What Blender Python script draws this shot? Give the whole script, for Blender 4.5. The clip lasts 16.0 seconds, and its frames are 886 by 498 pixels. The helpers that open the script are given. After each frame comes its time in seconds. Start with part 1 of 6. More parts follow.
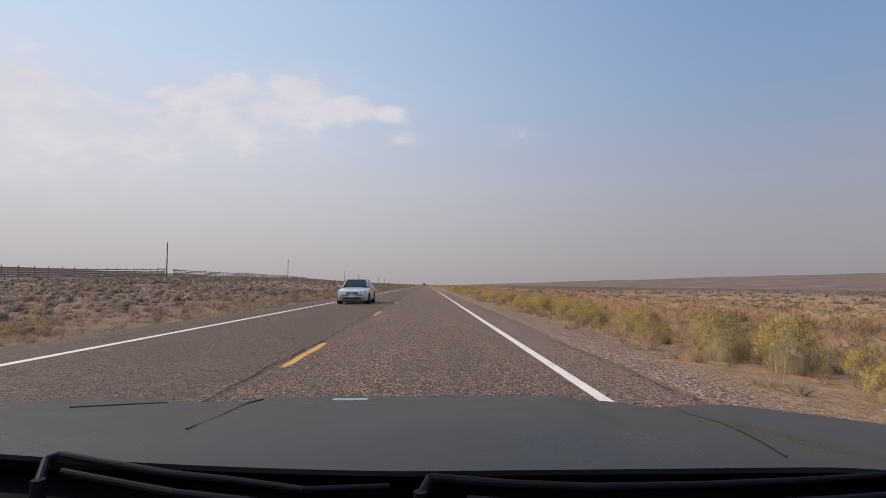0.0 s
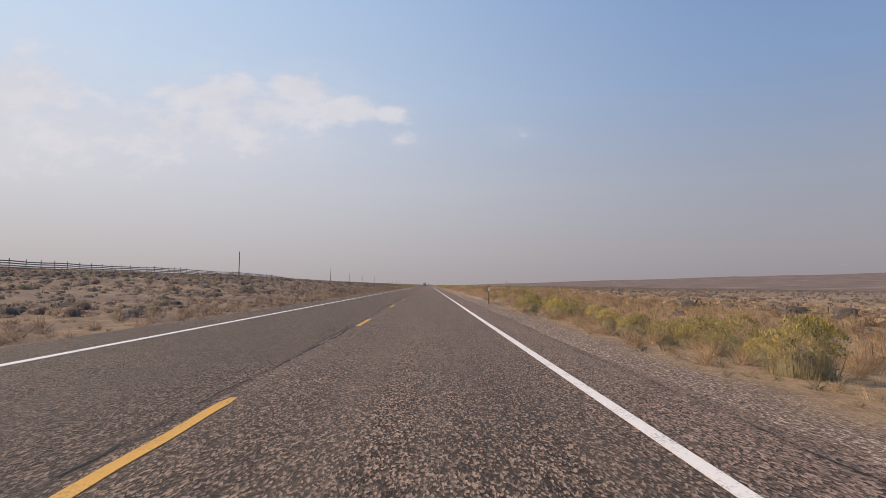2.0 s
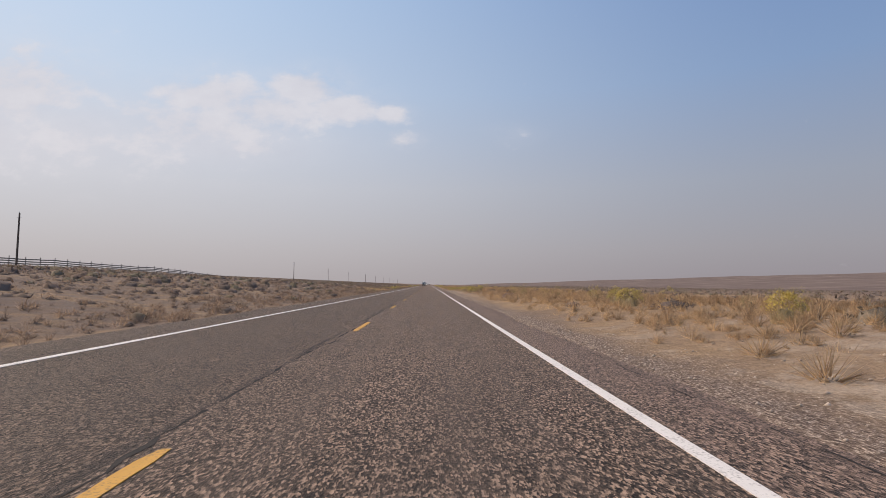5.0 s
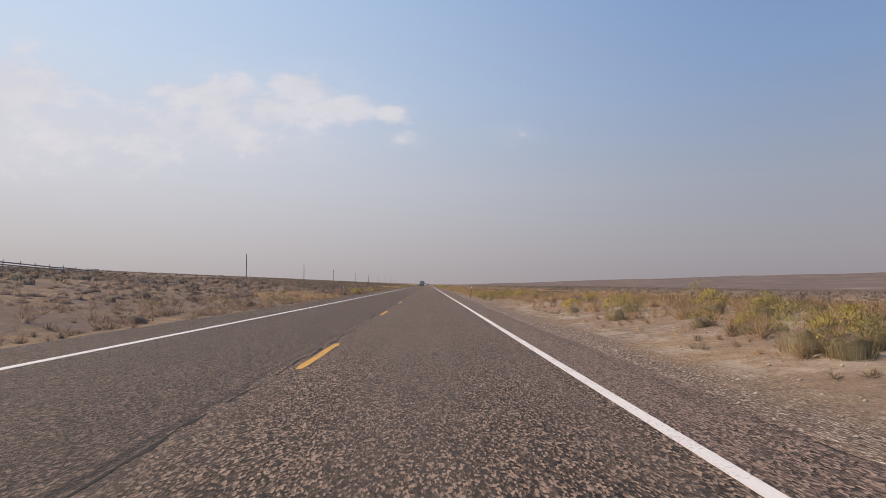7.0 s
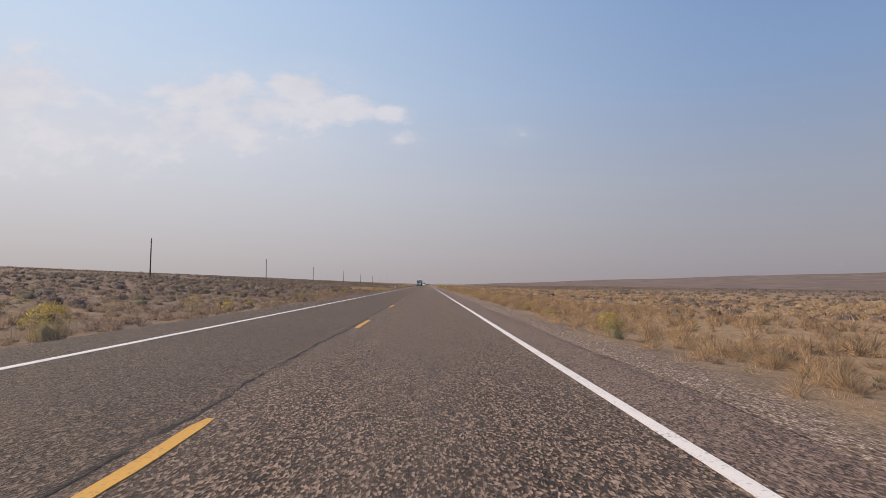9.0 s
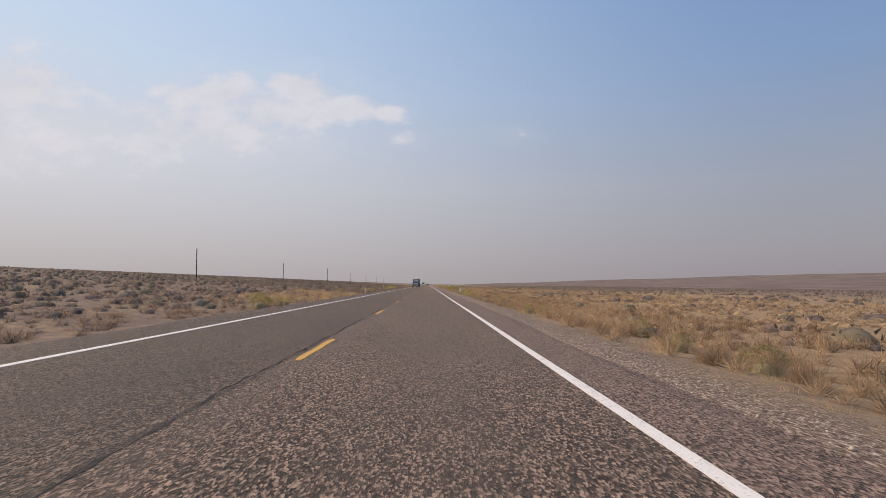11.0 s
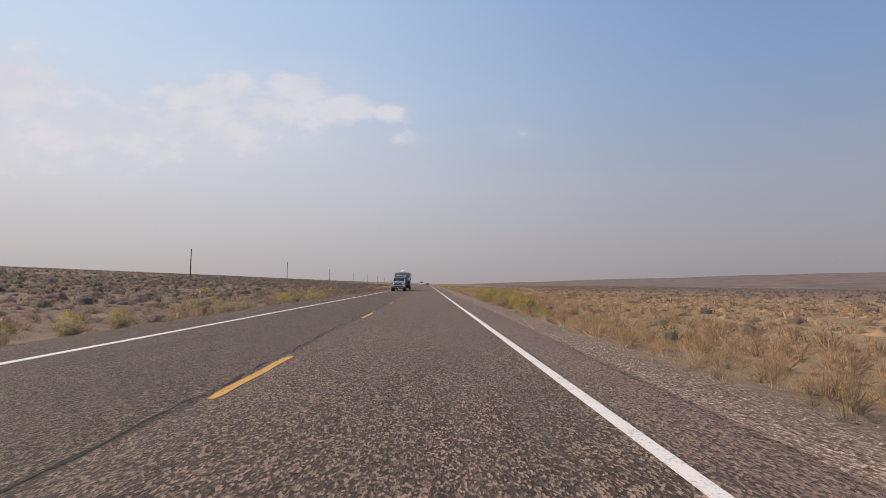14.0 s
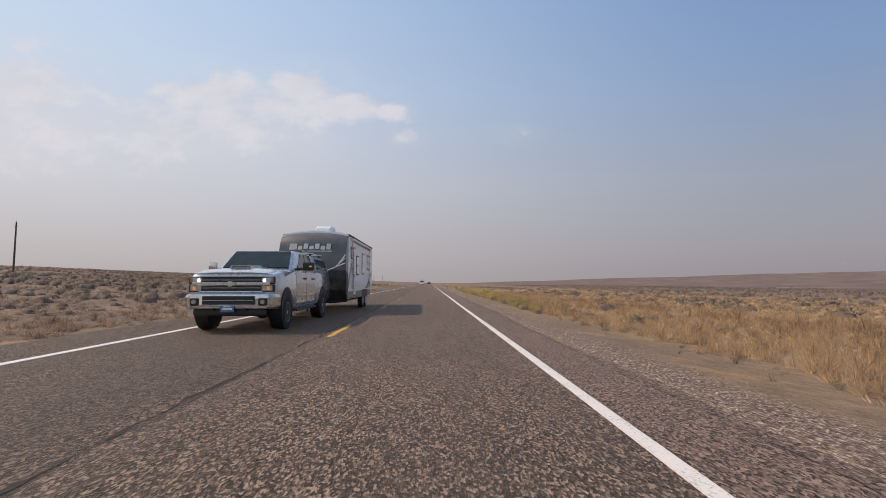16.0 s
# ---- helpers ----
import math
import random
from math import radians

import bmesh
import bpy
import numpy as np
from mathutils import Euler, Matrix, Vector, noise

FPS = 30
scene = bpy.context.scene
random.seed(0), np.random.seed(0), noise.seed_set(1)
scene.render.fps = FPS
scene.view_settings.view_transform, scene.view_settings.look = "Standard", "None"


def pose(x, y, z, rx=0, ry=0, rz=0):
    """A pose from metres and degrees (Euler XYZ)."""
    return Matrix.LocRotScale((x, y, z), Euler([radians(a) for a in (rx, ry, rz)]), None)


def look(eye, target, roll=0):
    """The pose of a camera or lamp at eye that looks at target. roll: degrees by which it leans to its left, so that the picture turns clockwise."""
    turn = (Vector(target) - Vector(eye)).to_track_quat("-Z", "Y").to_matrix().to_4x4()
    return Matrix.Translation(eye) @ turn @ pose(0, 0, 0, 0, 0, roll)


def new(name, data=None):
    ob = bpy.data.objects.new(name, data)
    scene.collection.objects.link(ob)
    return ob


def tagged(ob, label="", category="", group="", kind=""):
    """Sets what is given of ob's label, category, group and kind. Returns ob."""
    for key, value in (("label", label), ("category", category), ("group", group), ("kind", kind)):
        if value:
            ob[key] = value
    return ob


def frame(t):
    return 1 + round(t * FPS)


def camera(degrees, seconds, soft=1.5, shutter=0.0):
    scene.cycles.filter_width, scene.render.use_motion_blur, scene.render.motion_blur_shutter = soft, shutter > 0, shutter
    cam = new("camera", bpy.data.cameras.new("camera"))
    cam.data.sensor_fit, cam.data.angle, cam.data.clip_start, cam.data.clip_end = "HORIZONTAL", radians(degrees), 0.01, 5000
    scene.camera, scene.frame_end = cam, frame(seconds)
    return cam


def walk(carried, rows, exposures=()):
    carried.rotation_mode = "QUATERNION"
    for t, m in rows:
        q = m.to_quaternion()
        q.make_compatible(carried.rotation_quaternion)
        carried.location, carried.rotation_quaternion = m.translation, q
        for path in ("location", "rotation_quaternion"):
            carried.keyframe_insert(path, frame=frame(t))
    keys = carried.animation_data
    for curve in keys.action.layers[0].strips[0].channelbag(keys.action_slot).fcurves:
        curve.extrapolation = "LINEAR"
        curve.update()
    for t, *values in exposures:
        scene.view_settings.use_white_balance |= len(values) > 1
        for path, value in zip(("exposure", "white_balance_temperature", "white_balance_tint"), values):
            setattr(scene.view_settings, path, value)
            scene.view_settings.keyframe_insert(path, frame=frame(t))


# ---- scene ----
# ---- camera ----
cam = camera(80.0, 16.0, 0.8)
# seconds, across from the centre line, along the road, eye height, pitch, yaw
PATH = [
    (0.0, 1.980, -0.018, 1.130, 3.86, -1.66),
    (0.5, 1.994, 16.409, 1.130, 3.86, -1.66),
    (1.0, 2.000, 32.883, 1.130, 3.86, -1.64),
    (1.5, 1.998, 49.495, 1.130, 3.86, -1.59),
    (2.0, 1.992, 65.926, 1.130, 3.86, -1.53),
    (2.5, 1.981, 82.230, 1.130, 3.86, -1.49),
    (3.0, 1.968, 98.819, 1.130, 3.86, -1.46),
    (3.5, 1.954, 115.109, 1.130, 3.86, -1.43),
    (4.0, 1.939, 131.785, 1.130, 3.84, -1.46),
    (4.5, 1.924, 148.449, 1.130, 3.84, -1.48),
    (5.0, 1.911, 165.127, 1.130, 3.83, -1.49),
    (5.5, 1.899, 181.820, 1.130, 3.83, -1.51),
    (6.0, 1.890, 198.527, 1.130, 3.82, -1.53),
    (6.5, 1.884, 215.246, 1.130, 3.81, -1.55),
    (7.0, 1.881, 231.846, 1.130, 3.80, -1.59),
    (7.5, 1.882, 248.327, 1.130, 3.80, -1.59),
    (8.0, 1.886, 265.222, 1.130, 3.80, -1.59),
    (8.5, 1.894, 281.801, 1.130, 3.80, -1.61),
    (9.0, 1.906, 298.418, 1.130, 3.80, -1.64),
    (9.5, 1.920, 315.090, 1.130, 3.80, -1.64),
    (10.0, 1.938, 331.770, 1.130, 3.80, -1.65),
    (10.5, 1.959, 348.456, 1.130, 3.80, -1.65),
    (11.0, 1.982, 365.147, 1.130, 3.80, -1.65),
    (11.5, 2.006, 381.843, 1.130, 3.80, -1.66),
    (12.0, 2.031, 398.679, 1.130, 3.80, -1.66),
    (12.5, 2.057, 415.417, 1.130, 3.78, -1.66),
    (13.0, 2.081, 432.250, 1.130, 3.75, -1.66),
    (13.5, 2.104, 448.812, 1.130, 3.74, -1.66),
    (14.0, 2.124, 465.308, 1.130, 3.75, -1.64),
    (14.5, 2.141, 482.315, 1.130, 3.78, -1.59),
    (15.0, 2.152, 498.978, 1.130, 3.78, -1.53),
    (15.5, 2.157, 515.930, 1.130, 3.72, -1.49),
    (16.0, 2.154, 532.651, 1.130, 3.65, -1.47),
]

walk(cam, [(t, pose(x, y, z, 90 + p, 0.0, w)) for t, x, y, z, p, w in PATH])

# ---- world and sun: hazy late-summer sky, sun high on the left and a little ahead ----
SUN = Vector((-2.74, 1.0, 3.0)).normalized()
sun = new("sun", bpy.data.lights.new("sun", "SUN"))
sun.data.energy, sun.data.angle, sun.data.color = 3.35, radians(1.0), (1.0, 0.80, 0.595)
sun.matrix_world = look(SUN * 100, (0, 0, 0))


class Nodes:
    """A small wrapper that adds nodes and wires them up."""

    def __init__(self, tree):
        self.tree = tree

    def add(self, kind, ins=None, **props):
        n = self.tree.nodes.new(kind)
        for k, v in props.items():
            setattr(n, k, v)
        for k, v in (ins or {}).items():
            self.wire(v, n.inputs[k])
        return n

    def wire(self, v, socket):
        if isinstance(v, bpy.types.NodeSocket):
            self.tree.links.new(v, socket)
        else:
            socket.default_value = v

    def math(self, op, a, b=0.0, clamp=False):
        return self.add("ShaderNodeMath", {0: a, 1: b}, operation=op, use_clamp=clamp).outputs[0]

    def mix(self, f, a, b, blend="MIX"):
        n = self.add("ShaderNodeMix", data_type="RGBA", blend_type=blend)
        self.wire(f, n.inputs[0])
        for v, s in ((a, n.inputs[6]), (b, n.inputs[7])):
            self.wire((*v, 1) if isinstance(v, tuple) and len(v) == 3 else v, s)
        return n.outputs[2]

    def ramp(self, f, stops):
        n = self.add("ShaderNodeValToRGB", {0: f})
        r = n.color_ramp
        while len(r.elements) < len(stops):
            r.elements.new(0.5)
        for e, (p, c) in zip(r.elements, stops):
            e.position = p
            e.color = (*c, 1) if isinstance(c, tuple) else (c, c, c, 1)
        return n.outputs[0]

    def noise(self, v, scale, detail=4.0, rough=0.55):
        return self.add("ShaderNodeTexNoise", {"Vector": v, "Scale": scale, "Detail": detail, "Roughness": rough}).outputs[0]


def sky_world():
    world = bpy.data.worlds.new("hazy_sky")
    scene.world = world
    world.use_nodes = True
    world.node_tree.nodes.clear()
    n = Nodes(world.node_tree)
    way = n.add("ShaderNodeTexCoord").outputs["Generated"]
    xyz = n.add("ShaderNodeSeparateXYZ", {0: way}).outputs
    sky = n.add("ShaderNodeTexSky", sky_type="NISHITA", sun_disc=False, sun_elevation=math.asin(SUN.z),
                sun_rotation=math.atan2(SUN.x, SUN.y), dust_density=4.0, air_density=1.2)
    nishita = n.mix(1.0, sky.outputs[0], (0.085, 0.085, 0.085), "MULTIPLY")
    up = n.math("MULTIPLY", n.math("MAXIMUM", xyz[2], 0.0), 1.6, True)
    # smoke haze: grey-mauve at the horizon, blue higher up, brighter towards the sun's side
    away = n.ramp(up, [(0.0, (0.345, 0.312, 0.338)), (0.10, (0.362, 0.345, 0.383)), (0.28, (0.338, 0.368, 0.452)),
                       (0.55, (0.235, 0.345, 0.560)), (0.80, (0.178, 0.290, 0.545)), (1.0, (0.14, 0.25, 0.50))])
    near = n.ramp(up, [(0.0, (0.50, 0.455, 0.465)), (0.10, (0.545, 0.515, 0.54)), (0.28, (0.625, 0.630, 0.685)),
                       (0.55, (0.58, 0.685, 0.84)), (0.80, (0.50, 0.655, 0.88)), (1.0, (0.40, 0.55, 0.82))])
    side = n.add("ShaderNodeVectorMath", {0: way, 1: (-0.94, 0.34, 0.0)}, operation="DOT_PRODUCT").outputs["Value"]
    sunward = n.add("ShaderNodeMapRange", {0: side, 1: -0.42, 2: 0.86}, interpolation_type="SMOOTHSTEP").outputs[0]
    haze = n.mix(sunward, away, near)
    base = n.mix(0.12, haze, nishita)
    # added fill light: the unseen sky behind is brightened and warmed
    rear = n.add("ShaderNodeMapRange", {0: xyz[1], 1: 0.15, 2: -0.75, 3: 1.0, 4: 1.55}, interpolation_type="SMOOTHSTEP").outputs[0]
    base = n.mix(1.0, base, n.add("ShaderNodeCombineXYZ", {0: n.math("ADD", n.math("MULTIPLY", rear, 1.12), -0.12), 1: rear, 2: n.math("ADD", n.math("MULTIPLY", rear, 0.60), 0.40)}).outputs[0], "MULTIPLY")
    # cumulus low over the road, a little left of it
    ahead = n.math("MAXIMUM", xyz[1], 0.05)
    u = n.math("DIVIDE", xyz[0], ahead)
    v = n.math("DIVIDE", xyz[2], ahead)
    flat = n.add("ShaderNodeCombineXYZ", {0: u, 1: n.math("MULTIPLY", v, 1.7), 2: 0.37}).outputs[0]
    puffs = None
    for cu, cv, ru, rv, k in CLOUDS:
        du = n.math("DIVIDE", n.math("SUBTRACT", u, cu), ru)
        dv = n.math("DIVIDE", n.math("SUBTRACT", v, cv), rv)
        r2 = n.math("ADD", n.math("MULTIPLY", du, du), n.math("MULTIPLY", dv, dv))
        g = n.math("MULTIPLY", n.math("EXPONENT", n.math("MULTIPLY", r2, -1.0)), k)
        puffs = g if puffs is None else n.math("MAXIMUM", puffs, g)
    grain = n.noise(flat, 12.0, 10.0, 0.62)
    billow = n.noise(flat, 3.2, 3.0, 0.5)
    body = n.math("ADD", puffs, n.math("ADD", n.math("MULTIPLY", n.math("SUBTRACT", grain, 0.5), 1.7),
                                       n.math("MULTIPLY", n.math("SUBTRACT", billow, 0.5), 0.5)))
    cover = n.add("ShaderNodeMapRange", {0: body, 1: 0.30, 2: 0.92}, interpolation_type="SMOOTHSTEP").outputs[0]
    veil = n.math("MULTIPLY", n.math("MULTIPLY", puffs, 0.55), n.add("ShaderNodeMapRange", {0: grain, 1: 0.3, 2: 0.65}).outputs[0])
    cover = n.math("MULTIPLY", n.math("MAXIMUM", n.math("MULTIPLY", cover, 0.80), veil), n.math("GREATER_THAN", xyz[1], 0.06))
    for cu, cv, ru, rv, k in VEILS:
        du = n.math("DIVIDE", n.math("SUBTRACT", u, cu), ru)
        dv = n.math("DIVIDE", n.math("SUBTRACT", v, cv), rv)
        g = n.math("EXPONENT", n.math("MULTIPLY", n.math("ADD", n.math("MULTIPLY", du, du), n.math("MULTIPLY", dv, dv)), -1.0))
        cover = n.math("MAXIMUM", cover, n.math("MULTIPLY", n.math("MULTIPLY", g, k), n.math("GREATER_THAN", xyz[1], 0.06)))
    shade = n.mix(grain, (0.60, 0.575, 0.63), (0.80, 0.775, 0.80))
    full = n.mix(cover, base, shade)
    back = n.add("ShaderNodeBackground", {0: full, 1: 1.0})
    out = n.add("ShaderNodeOutputWorld")
    n.tree.links.new(back.outputs[0], out.inputs[0])


# cloud puffs: across, up (as slopes from the eye), their radii and strength
VEILS = [(-0.85, 0.285, 0.42, 0.075, 0.62), (-0.42, 0.272, 0.24, 0.050, 0.50)]
CLOUDS = [(-0.42, 0.362, 0.13, 0.050, 1.0), (-0.240, 0.378, 0.085, 0.040, 1.05), (-0.165, 0.338, 0.085, 0.034, 0.85), (-0.33, 0.335, 0.16, 0.05, 0.9),
          (-0.46, 0.30, 0.24, 0.065, 0.85), (-0.80, 0.37, 0.17, 0.10, 1.0), (-0.075, 0.330, 0.040, 0.022, 0.8),
          (0.165, 0.290, 0.055, 0.022, 0.20), (-0.05, 0.275, 0.04, 0.020, 0.6), (-0.68, 0.27, 0.36, 0.09, 0.72), (-0.35, 0.26, 0.12, 0.03, 0.7)]
sky_world()


# ---- materials ----
def material(name, build):
    m = bpy.data.materials.new(name)
    m.use_nodes = True
    n = Nodes(m.node_tree)
    b = m.node_tree.nodes["Principled BSDF"]
    build(n, b)
    return m


def place(n):
    return n.add("ShaderNodeNewGeometry").outputs["Position"]


def local(n):
    return n.add("ShaderNodeTexCoord").outputs["Object"]


def bump(n, b, height, strength, distance):
    n.wire(n.add("ShaderNodeBump", {"Height": height, "Strength": strength, "Distance": distance}).outputs[0], b.inputs["Normal"])


def worn(name, dark, light, scale=6.0, rough=0.6, metal=0.0, grain=0.3, coat=0.0, world_space=False):
    """A surface that varies at two scales between two colours, with a fine relief."""
    def build(n, b):
        p = place(n) if world_space else local(n)
        big, fine = n.noise(p, scale), n.noise(p, scale * 14, 3.0, 0.6)
        f = n.math("ADD", n.math("MULTIPLY", big, 0.65), n.math("MULTIPLY", fine, 0.35))
        n.wire(n.mix(n.ramp(f, [(0.34, 0.0), (0.66, 1.0)]), dark, light), b.inputs["Base Color"])
        n.wire(n.math("ADD", n.math("MULTIPLY", fine, 0.16), rough - 0.08, True), b.inputs["Roughness"])
        b.inputs["Metallic"].default_value = metal
        b.inputs["Coat Weight"].default_value = coat
        if grain:
            bump(n, b, fine, grain, 0.01)
    return material(name, build)


def asphalt_build(n, b):
    p = place(n)
    xyz = n.add("ShaderNodeSeparateXYZ", {0: p}).outputs
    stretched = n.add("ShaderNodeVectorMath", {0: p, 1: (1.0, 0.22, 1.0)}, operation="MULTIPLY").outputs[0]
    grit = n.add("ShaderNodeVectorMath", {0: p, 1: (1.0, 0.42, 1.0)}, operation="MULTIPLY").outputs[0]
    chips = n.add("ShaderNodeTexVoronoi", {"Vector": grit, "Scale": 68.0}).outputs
    chip = n.add("ShaderNodeSeparateXYZ", {0: chips["Color"]}).outputs[0]
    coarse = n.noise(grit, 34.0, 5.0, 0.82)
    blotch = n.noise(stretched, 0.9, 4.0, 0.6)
    long = n.noise(n.add("ShaderNodeVectorMath", {0: p, 1: (1.0, 0.012, 1.0)}, operation="MULTIPLY").outputs[0], 1.7, 3.0)
    c = n.ramp(n.math("ADD", n.math("MULTIPLY", chip, 0.45), n.math("MULTIPLY", coarse, 0.55)),
               [(0.30, (0.010, 0.007, 0.005)), (0.45, (0.044, 0.029, 0.020)), (0.57, (0.132, 0.088, 0.062)), (0.71, (0.46, 0.312, 0.220))])
    c = n.mix(n.ramp(blotch, [(0.36, 0.0), (0.70, 0.40)]), c, (0.062, 0.044, 0.034))
    c = n.mix(n.ramp(long, [(0.40, 0.0), (0.65, 0.32)]), c, (0.132, 0.096, 0.075))
    # the other lane has an older, darker seal
    seal = n.add("ShaderNodeMapRange", {0: xyz[0], 1: -0.35, 2: -0.10, 3: 0.72, 4: 1.0}).outputs[0]
    c = n.mix(1.0, c, n.add("ShaderNodeCombineXYZ", {0: seal, 1: seal, 2: seal}).outputs[0], "MULTIPLY")
    # a worn dark joint beside the centre line, and the seam in the right shoulder
    wander = n.math("MULTIPLY", n.math("SUBTRACT", n.noise(n.add("ShaderNodeVectorMath", {0: p, 1: (0.0, 1.0, 0.0)}, operation="MULTIPLY").outputs[0], 0.5, 5.0, 0.7), 0.5), 0.30)
    for x, w, k in ((-0.15, 0.085, 0.92), (4.60, 0.085, 0.75)):
        gap = n.math("ABSOLUTE", n.math("SUBTRACT", n.math("ADD", xyz[0], wander), x))
        band = n.add("ShaderNodeMapRange", {0: gap, 1: 0.01, 2: w, 3: 1.0, 4: 0.0}, interpolation_type="SMOOTHSTEP").outputs[0]
        band = n.math("MULTIPLY", band, n.ramp(n.math("ADD", n.math("MULTIPLY", coarse, 0.5), n.math("MULTIPLY", blotch, 0.5)), [(0.36, 0.0), (0.56, k)]))
        c = n.mix(band, c, (0.020, 0.015, 0.013))
    # redder chips past the right edge line
    red = n.math("MULTIPLY", n.math("GREATER_THAN", xyz[0], 3.8), n.ramp(blotch, [(0.3, 0.25), (0.7, 0.7)]))
    c = n.mix(red, c, n.mix(n.ramp(n.math("ADD", n.math("MULTIPLY", chip, 0.45), n.math("MULTIPLY", coarse, 0.55)), [(0.30, 0.0), (0.68, 1.0)]), (0.022, 0.014, 0.011), (0.34, 0.225, 0.175)))
    n.wire(c, b.inputs["Base Color"])
    b.inputs["Roughness"].default_value = 0.74
    b.inputs["Specular IOR Level"].default_value = 0.24
    # a warm sheen stands in for distance haze, brightening towards grazing views
    b.inputs["Sheen Weight"].default_value = 0.45
    b.inputs["Sheen Roughness"].default_value = 0.09
    b.inputs["Sheen Tint"].default_value = (0.95, 0.68, 0.48, 1)
    bump(n, b, n.math("ADD", chips["Distance"], coarse), 0.55, 0.012)


def ground_build(n, b):
    p = place(n)
    xyz = n.add("ShaderNodeSeparateXYZ", {0: p}).outputs
    field, clump, fine = n.noise(p, 0.035, 3.0), n.noise(p, 0.85, 5.0, 0.62), n.noise(p, 9.0, 6.0, 0.7)
    stones = n.noise(n.add("ShaderNodeVectorMath", {0: p, 1: (1.0, 0.45, 1.0)}, operation="MULTIPLY").outputs[0], 30.0, 4.0, 0.75)
    dirt = n.mix(fine, (0.17, 0.118, 0.087), (0.39, 0.278, 0.206))
    straw = n.mix(fine, (0.30, 0.196, 0.112), (0.62, 0.420, 0.245))
    sage = n.mix(fine, (0.11, 0.083, 0.066), (0.27, 0.200, 0.155))
    right = n.add("ShaderNodeMapRange", {0: xyz[0], 1: 5.5, 2: 8.5}).outputs[0]
    bare = n.ramp(n.noise(p, 0.22, 4.0, 0.6), [(0.40, 0.0), (0.58, 1.0)])
    c = n.mix(n.math("MULTIPLY", bare, n.math("SUBTRACT", 1.0, n.math("MULTIPLY", right, 0.75))), straw, dirt)
    c = n.mix(1.0, c, n.ramp(n.noise(p, 2.6, 4.0, 0.6), [(0.34, 0.72), (0.62, 1.0)]), "MULTIPLY")
    c = n.mix(1.0, c, n.ramp(stones, [(0.34, 0.60), (0.56, 1.0)]), "MULTIPLY")
    # the golden field ends where a scrub of low sage begins
    edge = n.add("ShaderNodeMapRange", {0: xyz[1], 1: 500.0, 2: 580.0, 3: 72.0, 4: 34.0}).outputs[0]
    past = n.math("SUBTRACT", n.math("ADD", xyz[0], n.math("MULTIPLY", n.math("SUBTRACT", n.noise(p, 0.03, 4.0), 0.5), 50.0)), edge)
    scrub = n.add("ShaderNodeMapRange", {0: past, 1: -14.0, 2: 22.0}).outputs[0]
    scrub = n.math("MAXIMUM", scrub, n.add("ShaderNodeMapRange", {0: xyz[0], 1: -14.0, 2: -60.0}).outputs[0])
    scrub = n.math("MAXIMUM", scrub, n.add("ShaderNodeMapRange", {0: xyz[1], 1: 620.0, 2: 800.0}).outputs[0])
    patch = n.ramp(n.math("ADD", n.math("MULTIPLY", clump, 0.7), n.math("MULTIPLY", field, 0.3)), [(0.40, 0.0), (0.54, 1.0)])
    c = n.mix(n.math("MULTIPLY", patch, n.math("ADD", 0.12, n.math("MULTIPLY", scrub, 0.75))), c, sage)
    litter = n.add("ShaderNodeMapRange", {0: xyz[0], 1: -5.8, 2: -8.5, 3: 0.0, 4: 0.85}).outputs[0]
    c = n.mix(n.math("MULTIPLY", litter, n.ramp(n.noise(p, 1.1, 6.0, 0.7), [(0.40, 0.0), (0.60, 1.0)])), c, n.mix(fine, (0.120, 0.093, 0.079), (0.30, 0.232, 0.192)))
    # sage hills greyed towards mauve, with distance haze put into the colour
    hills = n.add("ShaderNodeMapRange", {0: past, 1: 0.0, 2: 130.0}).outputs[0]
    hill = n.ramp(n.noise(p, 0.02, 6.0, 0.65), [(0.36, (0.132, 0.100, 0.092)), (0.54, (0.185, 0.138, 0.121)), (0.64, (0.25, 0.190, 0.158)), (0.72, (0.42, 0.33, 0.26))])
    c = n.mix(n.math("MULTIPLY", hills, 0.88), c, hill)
    pale = n.math("MULTIPLY", n.math("MULTIPLY", n.math("GREATER_THAN", xyz[0], 6.0), n.add("ShaderNodeMapRange", {0: xyz[0], 1: 16.0, 2: 26.0, 3: 1.0, 4: 0.0}).outputs[0]), n.ramp(n.noise(p, 0.55, 7.0, 0.75), [(0.50, 0.0), (0.58, 0.55)]))
    stretch = n.math("MAXIMUM", n.add("ShaderNodeMapRange", {0: n.math("ABSOLUTE", n.math("SUBTRACT", xyz[1], 142.0)), 1: 28.0, 2: 46.0, 3: 1.0, 4: 0.0}).outputs[0], n.add("ShaderNodeMapRange", {0: n.math("ABSOLUTE", n.math("SUBTRACT", xyz[1], 244.0)), 1: 16.0, 2: 30.0, 3: 1.0, 4: 0.0}).outputs[0])
    c = n.mix(n.math("MULTIPLY", stretch, n.math("MULTIPLY", right, 0.5)), c, n.mix(stones, (0.16, 0.112, 0.085), (0.42, 0.312, 0.240)))
    c = n.mix(n.math("MULTIPLY", pale, stretch), c, n.mix(stones, (0.22, 0.165, 0.125), (0.80, 0.66, 0.52)))
    # gravel along the pavement
    off = n.math("ADD", n.math("MAXIMUM", n.math("SUBTRACT", xyz[0], 4.7), n.math("SUBTRACT", n.math("MULTIPLY", xyz[0], -1.0), 5.3)),
                 n.math("MULTIPLY", n.math("SUBTRACT", n.noise(p, 0.5, 4.0), 0.5), 1.6))
